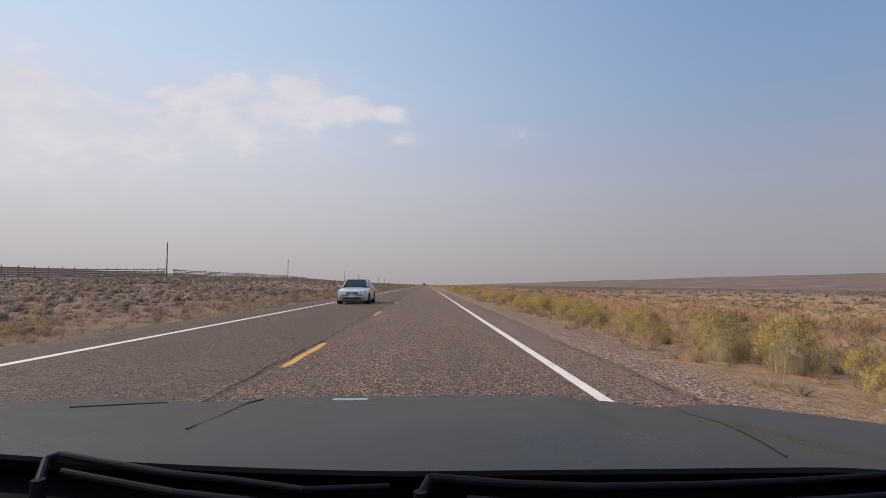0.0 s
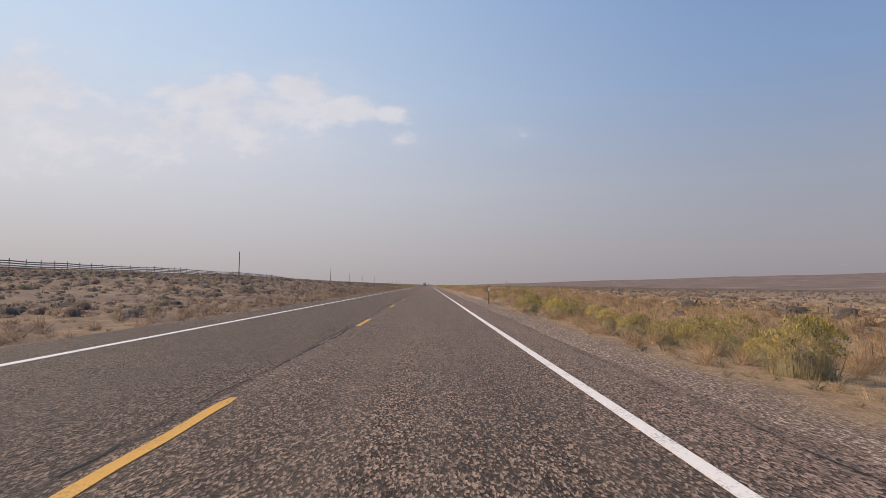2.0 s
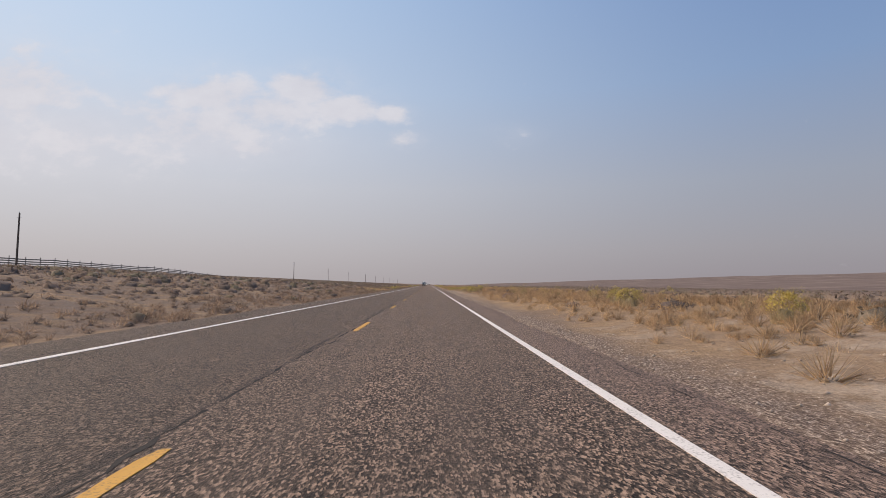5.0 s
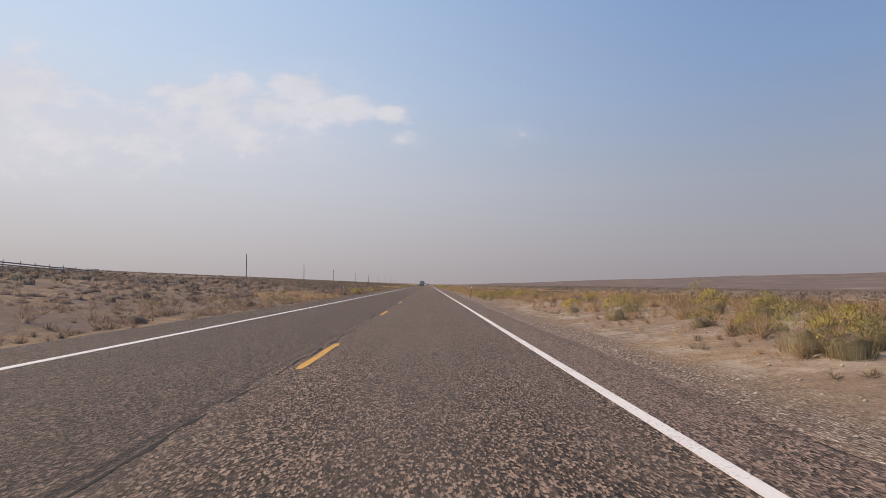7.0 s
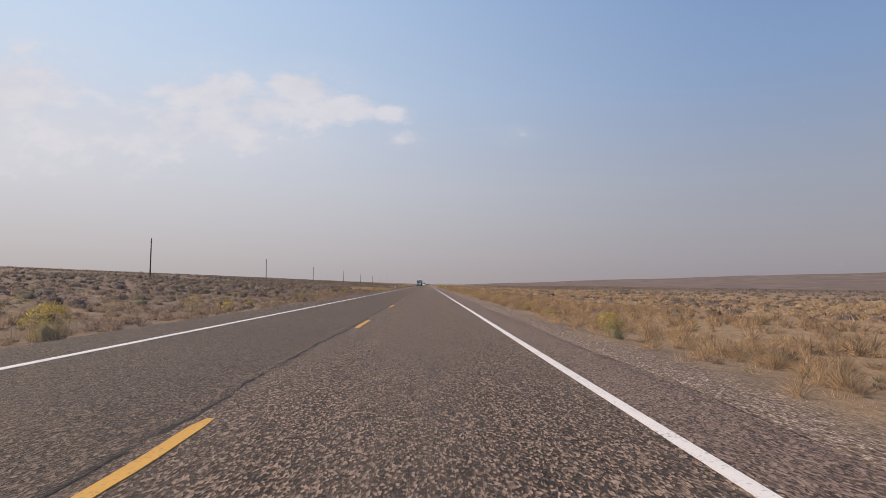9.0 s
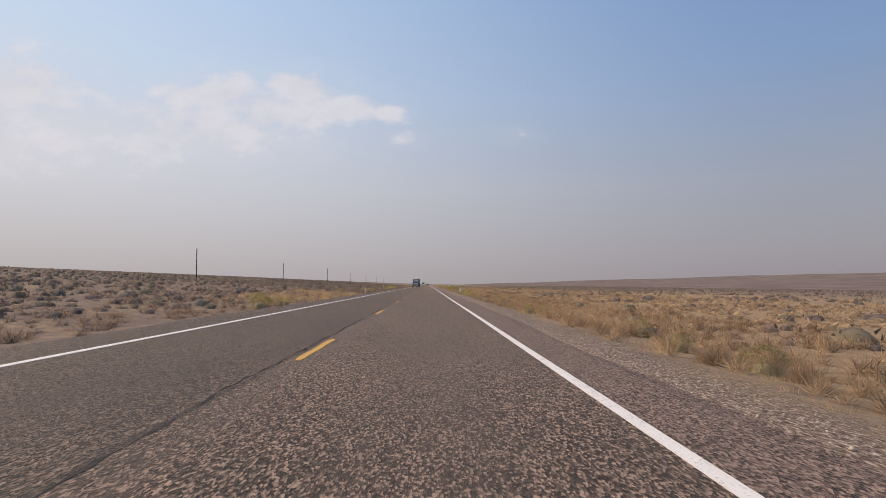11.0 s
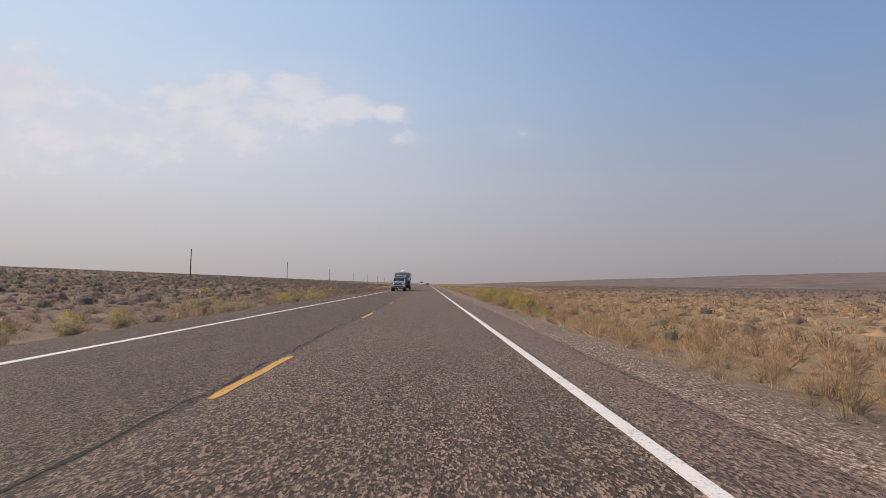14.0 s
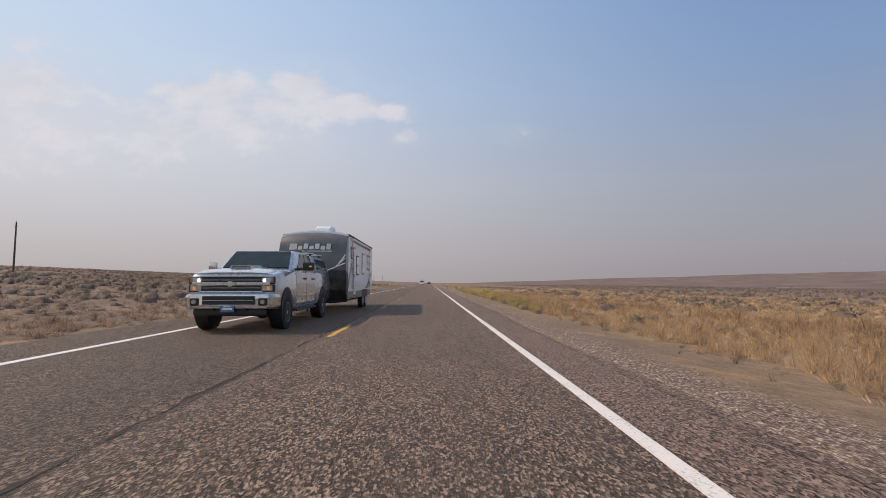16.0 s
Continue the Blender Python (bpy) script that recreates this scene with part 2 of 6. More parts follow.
    gravel = n.ramp(stones, [(0.33, (0.046, 0.032, 0.025)), (0.45, (0.160, 0.112, 0.085)), (0.55, (0.30, 0.220, 0.168)), (0.64, (0.70, 0.56, 0.44))])
    c = n.mix(n.add("ShaderNodeMapRange", {0: off, 1: 0.6, 2: 1.8, 3: 1.0, 4: 0.0}).outputs[0], c, gravel)
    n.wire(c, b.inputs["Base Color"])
    b.inputs["Roughness"].default_value = 0.95
    b.inputs["Specular IOR Level"].default_value = 0.1
    tufts = n.noise(p, 3.2, 5.0, 0.6)
    bump(n, b, n.math("ADD", n.math("ADD", n.math("MULTIPLY", clump, 2.0), n.math("MULTIPLY", tufts, 1.6)), n.math("ADD", fine, n.math("MULTIPLY", stones, 0.4))), 0.6, 0.11)


def plant(name, palette, thinness=0.5, leafy=0.25, patch=0.08):
    """Leaves and stems: a palette that varies from plant to plant and over wide patches, and a shade that varies from leaf to leaf."""
    def build(n, b):
        g = n.add("ShaderNodeNewGeometry").outputs
        own = n.math("FRACT", n.math("ADD", n.add("ShaderNodeAttribute", attribute_name="tone").outputs["Fac"], n.add("ShaderNodeObjectInfo").outputs["Random"]))
        wide = n.math("MULTIPLY", n.math("SUBTRACT", n.noise(g["Position"], patch, 3.0), 0.5), 1.5)
        f = n.math("ADD", n.math("ADD", n.math("MULTIPLY", own, 0.7), 0.15), wide, True)
        k = len(palette) - 1
        leaf = n.ramp(f, [(i / k, c) for i, c in enumerate(palette)])
        shade = n.add("ShaderNodeMapRange", {0: g["Random Per Island"], 3: 1.0 - leafy, 4: 1.0 + leafy}).outputs[0]
        leaf = n.mix(1.0, leaf, shade, "MULTIPLY")
        n.wire(leaf, b.inputs["Base Color"])
        b.inputs["Roughness"].default_value = 0.8
        b.inputs["Specular IOR Level"].default_value = 0.15
        thin = n.add("ShaderNodeBsdfTranslucent", {"Color": leaf}).outputs[0]
        both = n.add("ShaderNodeMixShader", {0: thinness, 1: b.outputs[0], 2: thin}).outputs[0]
        n.wire(both, n.tree.nodes["Material Output"].inputs["Surface"])
    return material(name, build)


def paint_line(name, c, bare):
    def build(n, b):
        p = place(n)
        wear = n.math("ADD", n.math("MULTIPLY", n.noise(p, 38.0, 4.0, 0.7), 0.7), n.math("MULTIPLY", n.noise(p, 2.2, 3.0), 0.3))
        n.wire(n.mix(n.ramp(wear, [(0.35, 0.75), (0.47, 0.0)]), n.mix(n.noise(p, 6.0), c, tuple(v * 0.86 for v in c)), bare), b.inputs["Base Color"])
        b.inputs["Roughness"].default_value = 0.7
        bump(n, b, wear, 0.4, 0.006)
    return material(name, build)


ASPHALT = material("chip_seal", asphalt_build)
GROUND = material("dry_ground", ground_build)
WHITE_LINE = paint_line("white_road_paint", (0.80, 0.735, 0.68), (0.17, 0.14, 0.12))
YELLOW_LINE = paint_line("yellow_road_paint", (0.64, 0.335, 0.055), (0.13, 0.10, 0.07))
TAR = worn("tar", (0.012, 0.009, 0.008), (0.040, 0.030, 0.025), 8.0, 0.92, world_space=True)
GRASS = plant("dry_grass", [(0.44, 0.298, 0.172), (0.60, 0.408, 0.228), (0.74, 0.510, 0.290), (0.64, 0.446, 0.272)])
SAGE = plant("sagebrush_leaves", [(0.115, 0.094, 0.085), (0.185, 0.142, 0.122), (0.25, 0.172, 0.128), (0.200, 0.165, 0.110), (0.27, 0.218, 0.182)], 0.25, 0.35)
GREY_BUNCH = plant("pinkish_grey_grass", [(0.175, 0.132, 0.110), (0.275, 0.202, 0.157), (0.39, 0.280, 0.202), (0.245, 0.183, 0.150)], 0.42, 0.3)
BUNCH = plant("tan_bunch_grass", [(0.25, 0.172, 0.118), (0.42, 0.284, 0.172), (0.56, 0.388, 0.230), (0.46, 0.315, 0.196)], 0.5, 0.35)
WEED = plant("grey_green_weeds", [(0.19, 0.158, 0.105), (0.26, 0.216, 0.136), (0.33, 0.262, 0.172), (0.38, 0.285, 0.190)], 0.35, 0.35)
RABBIT = plant("rabbitbrush_flowers", [(0.32, 0.276, 0.140), (0.39, 0.328, 0.136), (0.50, 0.400, 0.132), (0.63, 0.475, 0.125)], 0.38, 0.34, 0.16)
RABBIT_LOW = plant("rabbitbrush_stems", [(0.27, 0.214, 0.124), (0.36, 0.285, 0.165), (0.43, 0.348, 0.215)], 0.38, 0.35)
WOOD = worn("weathered_wood", (0.13, 0.112, 0.100), (0.30, 0.265, 0.24), 3.0, 0.85)
POLE_WOOD = worn("creosoted_pole", (0.055, 0.042, 0.036), (0.13, 0.105, 0.09), 2.0, 0.8)
STONE = worn("pale_gravel", (0.28, 0.205, 0.155), (0.66, 0.53, 0.42), 9.0, 0.85, world_space=True)
TAN_POST = worn("tan_post", (0.34, 0.26, 0.19), (0.52, 0.42, 0.32), 5.0, 0.8)
DARK_STEEL = worn("dark_painted_post", (0.022, 0.020, 0.020), (0.065, 0.055, 0.050), 12.0, 0.6)
REFLECTOR = worn("white_reflector", (0.80, 0.79, 0.77), (0.90, 0.89, 0.87), 20.0, 0.35)

# ---- building helpers ----
def mesh_from(name, verts, faces, mat, smooth=False):
    me = bpy.data.meshes.new(name)
    me.from_pydata([tuple(map(float, v)) for v in verts], [], [tuple(map(int, f)) for f in faces])
    me.materials.append(mat)
    if smooth:
        me.shade_smooth()
    me.update()
    return me


def mesh_fast(name, verts, tris, mat):
    """A large triangle mesh from arrays."""
    me = bpy.data.meshes.new(name)
    nv, nt = len(verts), len(tris)
    me.vertices.add(nv)
    me.vertices.foreach_set("co", np.ascontiguousarray(verts, dtype=np.float32).ravel())
    me.loops.add(nt * 3)
    me.loops.foreach_set("vertex_index", np.ascontiguousarray(tris, dtype=np.int32).ravel())
    me.polygons.add(nt)
    me.polygons.foreach_set("loop_start", np.arange(0, nt * 3, 3, dtype=np.int32))
    me.materials.append(mat)
    me.update(calc_edges=True)
    return me


def part(name, bm, mat, parent=None, label="", smooth=False, at=None):
    """Links a bmesh as one mesh object under a thing or under a part."""
    me = bpy.data.meshes.new(name)
    bm.to_mesh(me)
    bm.free()
    me.materials.append(mat)
    if smooth:
        me.shade_smooth()
        me.set_sharp_from_angle(angle=radians(32))
    return share(name, me, parent, label, at)


def share(name, me, parent=None, label="", at=None):
    ob = new(name, me)
    if parent is not None:
        ob.parent = parent
    if at is not None:
        ob.matrix_basis = at
    if label:
        ob["label"] = label
    return ob


def box(sx, sy, sz, x=0, y=0, z=0, bevel=0.0, rot=None, bm=None):
    """A bevelled box with its middle at x, y, z; added to bm where one is given."""
    own = bmesh.new()
    m = Matrix.Translation((x, y, z)) @ (rot or Matrix()) @ Matrix.Diagonal((sx, sy, sz, 1))
    bmesh.ops.create_cube(own, size=1.0, matrix=m)
    if bevel:
        bmesh.ops.bevel(own, geom=own.edges[:], offset=bevel, segments=2, affect="EDGES", profile=0.6)
    return joined(bm, own)


def joined(bm, own):
    if bm is None:
        return own
    me = bpy.data.meshes.new("scratch")
    own.to_mesh(me)
    own.free()
    bm.from_mesh(me)
    bpy.data.meshes.remove(me)
    return bm


def rod(a, b, r0, r1=None, sides=8, bm=None):
    """A tapered round bar from a to b."""
    a, b = Vector(a), Vector(b)
    own = bmesh.new()
    m = Matrix.Translation((a + b) / 2) @ (b - a).to_track_quat("Z", "Y").to_matrix().to_4x4()
    bmesh.ops.create_cone(own, cap_ends=True, segments=sides, radius1=r0, radius2=r0 if r1 is None else r1, depth=(b - a).length, matrix=m)
    return joined(bm, own)


def empty(name, x, y, z, rz=0.0, **tags):
    e = new(name)
    e.empty_display_size = 0.2
    e.matrix_basis = pose(x, y, z, 0, 0, rz)
    return tagged(e, **tags)


DASH_0 = 7.33
# the painters' lines wander a little
LEFT_LINE = ([-60, 66, 125, 155, 215, 305, 382, 460, 540, 700], [-4.01, -3.975, -4.13, -4.08, -3.80, -3.77, -3.90, -3.90, -3.78, -3.88])
RIGHT_LINE = ([-60, 30, 45, 75, 140, 270, 300, 385, 440, 475, 540, 700], [3.715, 3.712, 3.70, 3.69, 3.705, 3.735, 3.72, 3.70, 3.69, 3.68, 3.69, 3.70])
CENTRE_LINE = ([0, 60, 100, 140, 222, 245, 282, 310, 400, 500, 545, 700], [0.0, 0.04, 0.07, 0.09, 0.14, 0.17, 0.12, 0.07, 0.04, -0.02, 0.06, 0.0])


# ---- the lie of the land ----
ROAD_L, ROAD_R = -5.65, 4.72
LEFT_SLOPE = ([-100, 60, 86, 145, 265, 305, 325, 348, 378, 440, 530, 630, 800, 1200, 5000],
              [0.014, 0.022, 0.029, 0.047, 0.053, 0.052, 0.043, 0.031, 0.050, 0.055, 0.046, 0.046, 0.044, 0.040, 0.035])
LEFT_BANK = ([-100, 90, 140, 200, 235, 272, 296, 318, 350, 385, 5000], [0.0, 0.0, 0.8, 1.2, 1.15, 0.75, 0.55, 0.40, 0.10, 0.0, 0.0])
RIGHT_LOW = ([-100, 90, 125, 165, 200, 245, 275, 310, 420, 520, 560, 5000],
             [-0.40, -0.35, 0.35, 0.40, 0.15, 0.35, 0.10, -0.55, -0.85, -0.75, -0.55, -0.6])


def wave(x, y, s):
    """A smooth unevenness between -1 and 1, at lengths of about s metres."""
    return (np.sin(x / s * 1.9 + 1.3 * np.sin(y / s * 0.7)) + np.sin(y / s * 2.3 + 1.7 * np.sin(x / s * 0.9 + 2.0)) + np.sin((x + y) / s * 3.1)) / 3


def height(x, y):
    x, y = np.asarray(x, float), np.asarray(y, float)
    a = -x - 5.0
    s, bank = np.interp(y, *LEFT_SLOPE), np.interp(y, *LEFT_BANK)
    far = np.where(y > 400, 0.046, 0.012) * np.clip(a - 66, 0, 240) * np.where(y > 1200, 0.8, 1.0)
    left = np.interp(a, [-9.7, -0.3, 0.0, 1.4, 3.0], [-0.2, -0.2, -0.03, -0.14, -0.25])
    left = left + np.clip(a - 2.6, 0, 66) * (s + 0.004) + bank * np.clip((a - 3) / 14, 0, 1) ** 1.0 * np.interp(a, [17, 44, 62], [1.0, 1.0, 0.25]) + far
    c = x - ROAD_R
    low = np.interp(y, *RIGHT_LOW)
    right = np.interp(c, [-9.7, -0.3, 0.0, 1.2], [-0.2, -0.2, -0.03, -0.12])
    shape = np.clip((c - 1.2) / 4.0, 0, 1)
    fall = np.interp(c, [14, 30, 160, 330], [0.0, 1.0, 1.0, 1.0])
    settle = -0.9 - 1.6 * np.clip((c - 40) / 200, 0, 1)
    right = right + shape * ((low + 0.12) * (1 - fall) + fall * settle) + 0.030 * np.clip(c - 300, 0, 2600)
    z = np.where(x < -0.2, left, right)
    rough = np.clip((np.abs(x) - 7.5) / 10, 0, 1)
    z = z + rough * (0.10 * wave(x, y, 6.0) + 0.16 * wave(x, y, 23.0)) + np.clip((x - 350) / 500, 0, 1) * 5.0 * wave(x, y, 330.0)
    return z


def build_ground():
    xs = np.concatenate([-np.geomspace(4600, 80, 34), np.linspace(-76, -22, 28), np.arange(-20.5, -5.0, 0.6), [-5.4, -5.0, -3, -0.21, -0.19, 2.5, 4.4, 4.72],
                         np.arange(5.2, 22, 0.6), np.linspace(23, 76, 27), np.geomspace(80, 4600, 40)])
    ys = np.concatenate([np.linspace(-400, -30, 12), np.arange(-24, 640, 2.4), np.linspace(644, 1000, 50), np.geomspace(1015, 4900, 50)])
    gx, gy = np.meshgrid(xs, ys)
    v = np.stack([gx, gy, height(gx, gy)], -1).reshape(-1, 3)
    nx, ny = len(xs), len(ys)
    i = (np.arange(ny - 1)[:, None] * nx + np.arange(nx - 1)[None, :]).ravel()
    tris = np.concatenate([np.stack([i, i + 1, i + nx + 1], 1), np.stack([i, i + nx + 1, i + nx], 1)])
    me = mesh_fast("ground", v, tris, GROUND)
    me.shade_smooth()
    tagged(new("ground", me), "dry tan desert ground with gravel beside the road", "ground", kind="structure")


def strip(name, path, width, z, thick, mat):
    """A flat band along a line of (x, y), with an edge of its own."""
    verts, faces = [], []
    for x, y, w in path:
        verts += [(x - width * w / 2, y, z), (x + width * w / 2, y, z), (x + width * w / 2, y, z - thick), (x - width * w / 2, y, z - thick)]
    for k in range(len(path) - 1):
        a, b = 4 * k, 4 * k + 4
        faces += [(a, a + 1, b + 1, b), (a + 1, a + 2, b + 2, b + 1), (a + 3, a, b, b + 3)]
    faces += [(3, 2, 1, 0), (len(verts) - 4, len(verts) - 3, len(verts) - 2, len(verts) - 1)]
    return mesh_from(name, verts, faces, mat)


def build_road():
    rng = np.random.default_rng(4)
    ys = np.concatenate([np.arange(-60, 660, 1.5), np.geomspace(662, 4800, 60)])
    l = ROAD_L + 0.10 * np.sin(ys / 3.1) * np.sin(ys / 7.3) + rng.normal(0, 0.025, len(ys))
    r = ROAD_R + 0.10 * np.sin(ys / 2.7 + 1) * np.sin(ys / 8.9) + rng.normal(0, 0.025, len(ys))
    verts, faces = [], []
    for a, b, y in zip(l, r, ys):
        verts += [(a, y, 0.0), (b, y, 0.0), (b + 0.05, y, -0.3), (a - 0.05, y, -0.3)]
    for k in range(len(ys) - 1):
        a, b = 4 * k, 4 * k + 4
        faces += [(a, a + 1, b + 1, b), (a + 1, a + 2, b + 2, b + 1), (a + 3, a, b, b + 3)]
    faces.append((3, 2, 1, 0))
    road = tagged(new("road", mesh_from("road", verts, faces, ASPHALT)), "two-lane grey-brown chip-sealed desert highway", "road", kind="structure")
    for xs, wide in ((RIGHT_LINE, 0.130), (LEFT_LINE, 0.165)):
        line = [(float(np.interp(y, *xs)) + 0.006 * math.sin(y / 5.0), y, 0.97 + 0.06 * rng.random()) for y in np.concatenate([np.arange(-60, 660, 1.5), np.geomspace(662, 4700, 30)])]
        share("edge_line", strip("edge_line", line, wide, 0.006, 0.008, WHITE_LINE), road, "solid white painted edge line")
    dash = []
    for k in range(4):
        n = 13
        dash.append(strip("yellow_dash", [(0.008 * math.sin(i + k), 3.05 * i / (n - 1), 0.55 if i in (0, n - 1) else 0.92 + 0.1 * rng.random()) for i in range(n)], 0.125, 0.007, 0.009, YELLOW_LINE))
    for k in range(-5, 110):
        share("yellow_dash", dash[k % 4], road, at=pose(float(np.interp(DASH_0 + 12.192 * k, *CENTRE_LINE)), DASH_0 + 12.192 * k, 0))
    # the paving joint beside the centre line and the seam in the right shoulder
    for name, x, wob, w, gaps in (("pavement_joint", -0.19, 0.019, 0.050, 0.5),
                                  ("shoulder_seam", 4.60, 0.020, 0.018, 0.9), ("shoulder_seam", -4.75, 0.02, 0.016, 1.2)):
        y, off = -40.0, 0.0
        runs, run = [], []
        while y < 700:
            off = off * 0.93 + rng.normal(0, wob)
            if rng.random() < gaps * 0.2:
                runs, run = runs + [run], []
            else:
                run.append((x + off + (float(np.interp(y, *CENTRE_LINE)) if name == "pavement_joint" else 0.0), y, 0.15 + 1.3 * rng.random() ** 2))
            y += 0.10 + 0.22 * rng.random()
        verts, faces = [], []
        for run in runs + [run]:
            if len(run) < 3:
                continue
            s = len(verts)
            for px, py, pw in run:
                verts += [(px - w * pw / 2, py, 0.0035), (px + w * pw / 2, py, 0.0035)]
            faces += [(s + 2 * k, s + 2 * k + 1, s + 2 * k + 3, s + 2 * k + 2) for k in range(len(run) - 1)]
        tagged(share(name, mesh_from(name, verts, faces, TAR), road, "dark ragged crack along the pavement"), kind="stuff")


build_ground()
build_road()

# ---- utility poles, snow fence, posts and signs ----
def utility_pole(x, y, tall, lean):
    z = float(height(x, y))
    e = empty("utility_pole", x, y, z - 0.3, label="tall weathered wooden utility pole standing in sagebrush", category="utility pole", group="poles along the road")
    e.matrix_basis = e.matrix_basis @ pose(0, 0, 0, 0, lean, 0)
    part("shaft", rod((0, 0, 0), (0, 0, tall + 0.3), 0.17, 0.11, 12), POLE_WOOD, e, smooth=True)
    part("insulator", rod((0.0, 0, tall + 0.28), (0.0, 0, tall + 0.5), 0.045, 0.03, 8), REFLECTOR, e, "pale pin insulator on the pole top")
    for s in (-1, 1):
        part("insulator", rod((s * 0.12, 0, tall - 0.55), (s * 0.34, 0, tall - 0.42), 0.03, 0.045, 8), REFLECTOR, e)


for x, y, tall, lean in ((-68.1, 144, 9.4, -0.4), (-63.9, 251, 9.3, 0.5), (-64.8, 427.3, 9.2, 0.2), (-66.0, 522.5, 8.9, -0.5), (-68.2, 623.8, 8.8, 0.8),
                         (-64.6, 718, 8.8, 0), (-66.0, 834, 8.8, 0.4), (-66.0, 950, 8.8, -0.3), (-66, 1066, 8.8, 0.2), (-66, 1182, 8.8, 0.1), (-66, 1300, 8.8, 0)):
    utility_pole(x, y, tall, lean)


def snow_fence(y0, y1):
    """Wooden posts with five rails a bay, and a braced end bay."""
    x, bay = -69.5, 3.66
    n = int(round((y1 - y0) / bay))
    e = empty("snow_fence", x, y0, float(height(x, y0)), label="long weathered wooden snow fence with five rails", category="fence", group="snow fences on the rise")
    z0 = float(height(x, y0))
    rng = random.Random(int(y0))
    post = rod((0, 0, -0.4), (0, 0, 2.46), 0.070, 0.060, 8)
    pm = bpy.data.meshes.new("post")
    post.to_mesh(pm)
    post.free()
    pm.materials.append(WOOD)
    rail = box(0.04, bay + 0.1, 0.20)
    rm = bpy.data.meshes.new("rail")
    rail.to_mesh(rm)
    rail.free()
    rm.materials.append(WOOD)
    hs = [float(height(x, y0 + bay * k)) - z0 for k in range(n + 1)]
    for k in range(n + 1):
        share("post", pm, e, at=pose(0, bay * k, hs[k], rng.uniform(-1.5, 1.5), rng.uniform(-2, 2)))
    for k in range(n):
        tilt = math.degrees(math.atan2(hs[k + 1] - hs[k], bay))
        for r in range(5):
            share("rail", rm, e, at=pose(0.09, bay * (k + 0.5), (hs[k] + hs[k + 1]) / 2 + 0.42 + 0.39 * r + rng.uniform(-0.02, 0.02), tilt + rng.uniform(-0.5, 0.5)))
    for k, d in ((0, 1), (n - 1, -1)):
        a = (0.14, bay * (k + (0 if d > 0 else 1)), hs[k] + 2.2)
        b = (0.14, bay * (k + (1 if d > 0 else 0)), hs[k] + 0.5)
        part("brace", rod(a, b, 0.06, 0.06, 8), WOOD, e)
        part("cap_rail", box(0.06, bay * 1.0, 0.12, 0.09, bay * (k + 0.5), hs[k] + 2.28), WOOD, e)


snow_fence(-52.0, 144.0)
snow_fence(150.5, 348.4)


def delineator(x, y, side, lean=0.0):
    """A steel post with a white reflector panel that faces the traffic on its side."""
    z = float(height(x, y))
    e = empty("delineator_post", x, y, z, label="dark steel roadside marker post with white reflector", category="marker post", group="roadside marker posts")
    e.matrix_basis = e.matrix_basis @ pose(0, 0, 0, 0, lean, 0)
    bm = box(0.042, 0.008, 1.42, 0, 0, 0.41)
    for s in (-1, 1):
        box(0.008, 0.030, 1.42, s * 0.020, 0.013 * side, 0.41, bm=bm)
    part("post", bm, DARK_STEEL if side > 0 else TAN_POST, e)
    panel = part("reflector", box(0.100, 0.006, 0.25, 0, -0.012 * side, 0.955, 0.002), REFLECTOR, e, "white rectangular reflector panel")
    for s in (-1, 1):
        part("rim_strip", box(0.012, 0.012, 0.27, s * 0.055, -0.012 * side, 0.955, 0.003), DARK_STEEL, panel)
    part("cap", box(0.122, 0.04, 0.030, 0, 0, 1.10, 0.006), DARK_STEEL if side > 0 else TAN_POST, e)


for y in (-80.5, 99.5, 279.5, 459.5, 639.5, 819.5):
    delineator(5.69 if y == 279.5 else 5.8, y, 1, 5.0 if y == 279.5 else 0.4)
    delineator(-5.9, y + 1, -1, -5.5 if y == 459.5 else -0.6)


def letters(text, tall):
    """Writing as a thin mesh, in the built-in font, standing upright and facing back along the road."""
    curve = bpy.data.curves.new("letters", "FONT")
    curve.body, curve.size, curve.align_x, curve.align_y, curve.extrude = text, tall, "CENTER", "CENTER", 0.0015
    ob = bpy.data.objects.new("letters", curve)
    me = bpy.data.meshes.new_from_object(ob)
    bpy.data.objects.remove(ob)
    bpy.data.curves.remove(curve)
    me.materials.clear()
    me.materials.append(DARK_STEEL)
    return me


def mile_sign(x, y, side):
    z = float(height(x, y))
    e = empty("mile_sign", x, y, z, label="narrow white roadside mile sign on steel post", category="road sign", group="mile signs")
    e.matrix_basis = e.matrix_basis @ pose(0, 0, 0, 0, 2.5, 0)
    lift = -0.42 - z
    bm = box(0.05, 0.008, 1.3, 0, 0.006 * side, 0.42 + lift)
    box(0.010, 0.03, 1.3, -0.022, 0.02 * side, 0.42 + lift, bm=bm)
    box(0.010, 0.03, 1.3, 0.022, 0.02 * side, 0.42 + lift, bm=bm)
    part("post", bm, DARK_STEEL if side > 0 else TAN_POST, e)
    panel = part("panel", rounded_panel(0.19, 0.66, -0.004 * side, 0.74 + lift), REFLECTOR, e, "white sign panel with dark writing")
    if side > 0:
        for text, tall, dz, turn, dx in (("US", 0.085, 0.27, 0, 0), ("93", 0.085, 0.19, 0, 0), ("EL", 0.115, 0.085, 0, 0), ("10", 0.115, -0.03, -90, 0.0), ("2", 0.115, -0.125, -90, -0.02), ("00", 0.115, -0.23, -90, 0.025)):
            share("lettering", letters(text, tall), panel, "dark sign lettering", pose(dx, -0.0095, 0.74 + lift + dz, 90, -turn, 0))


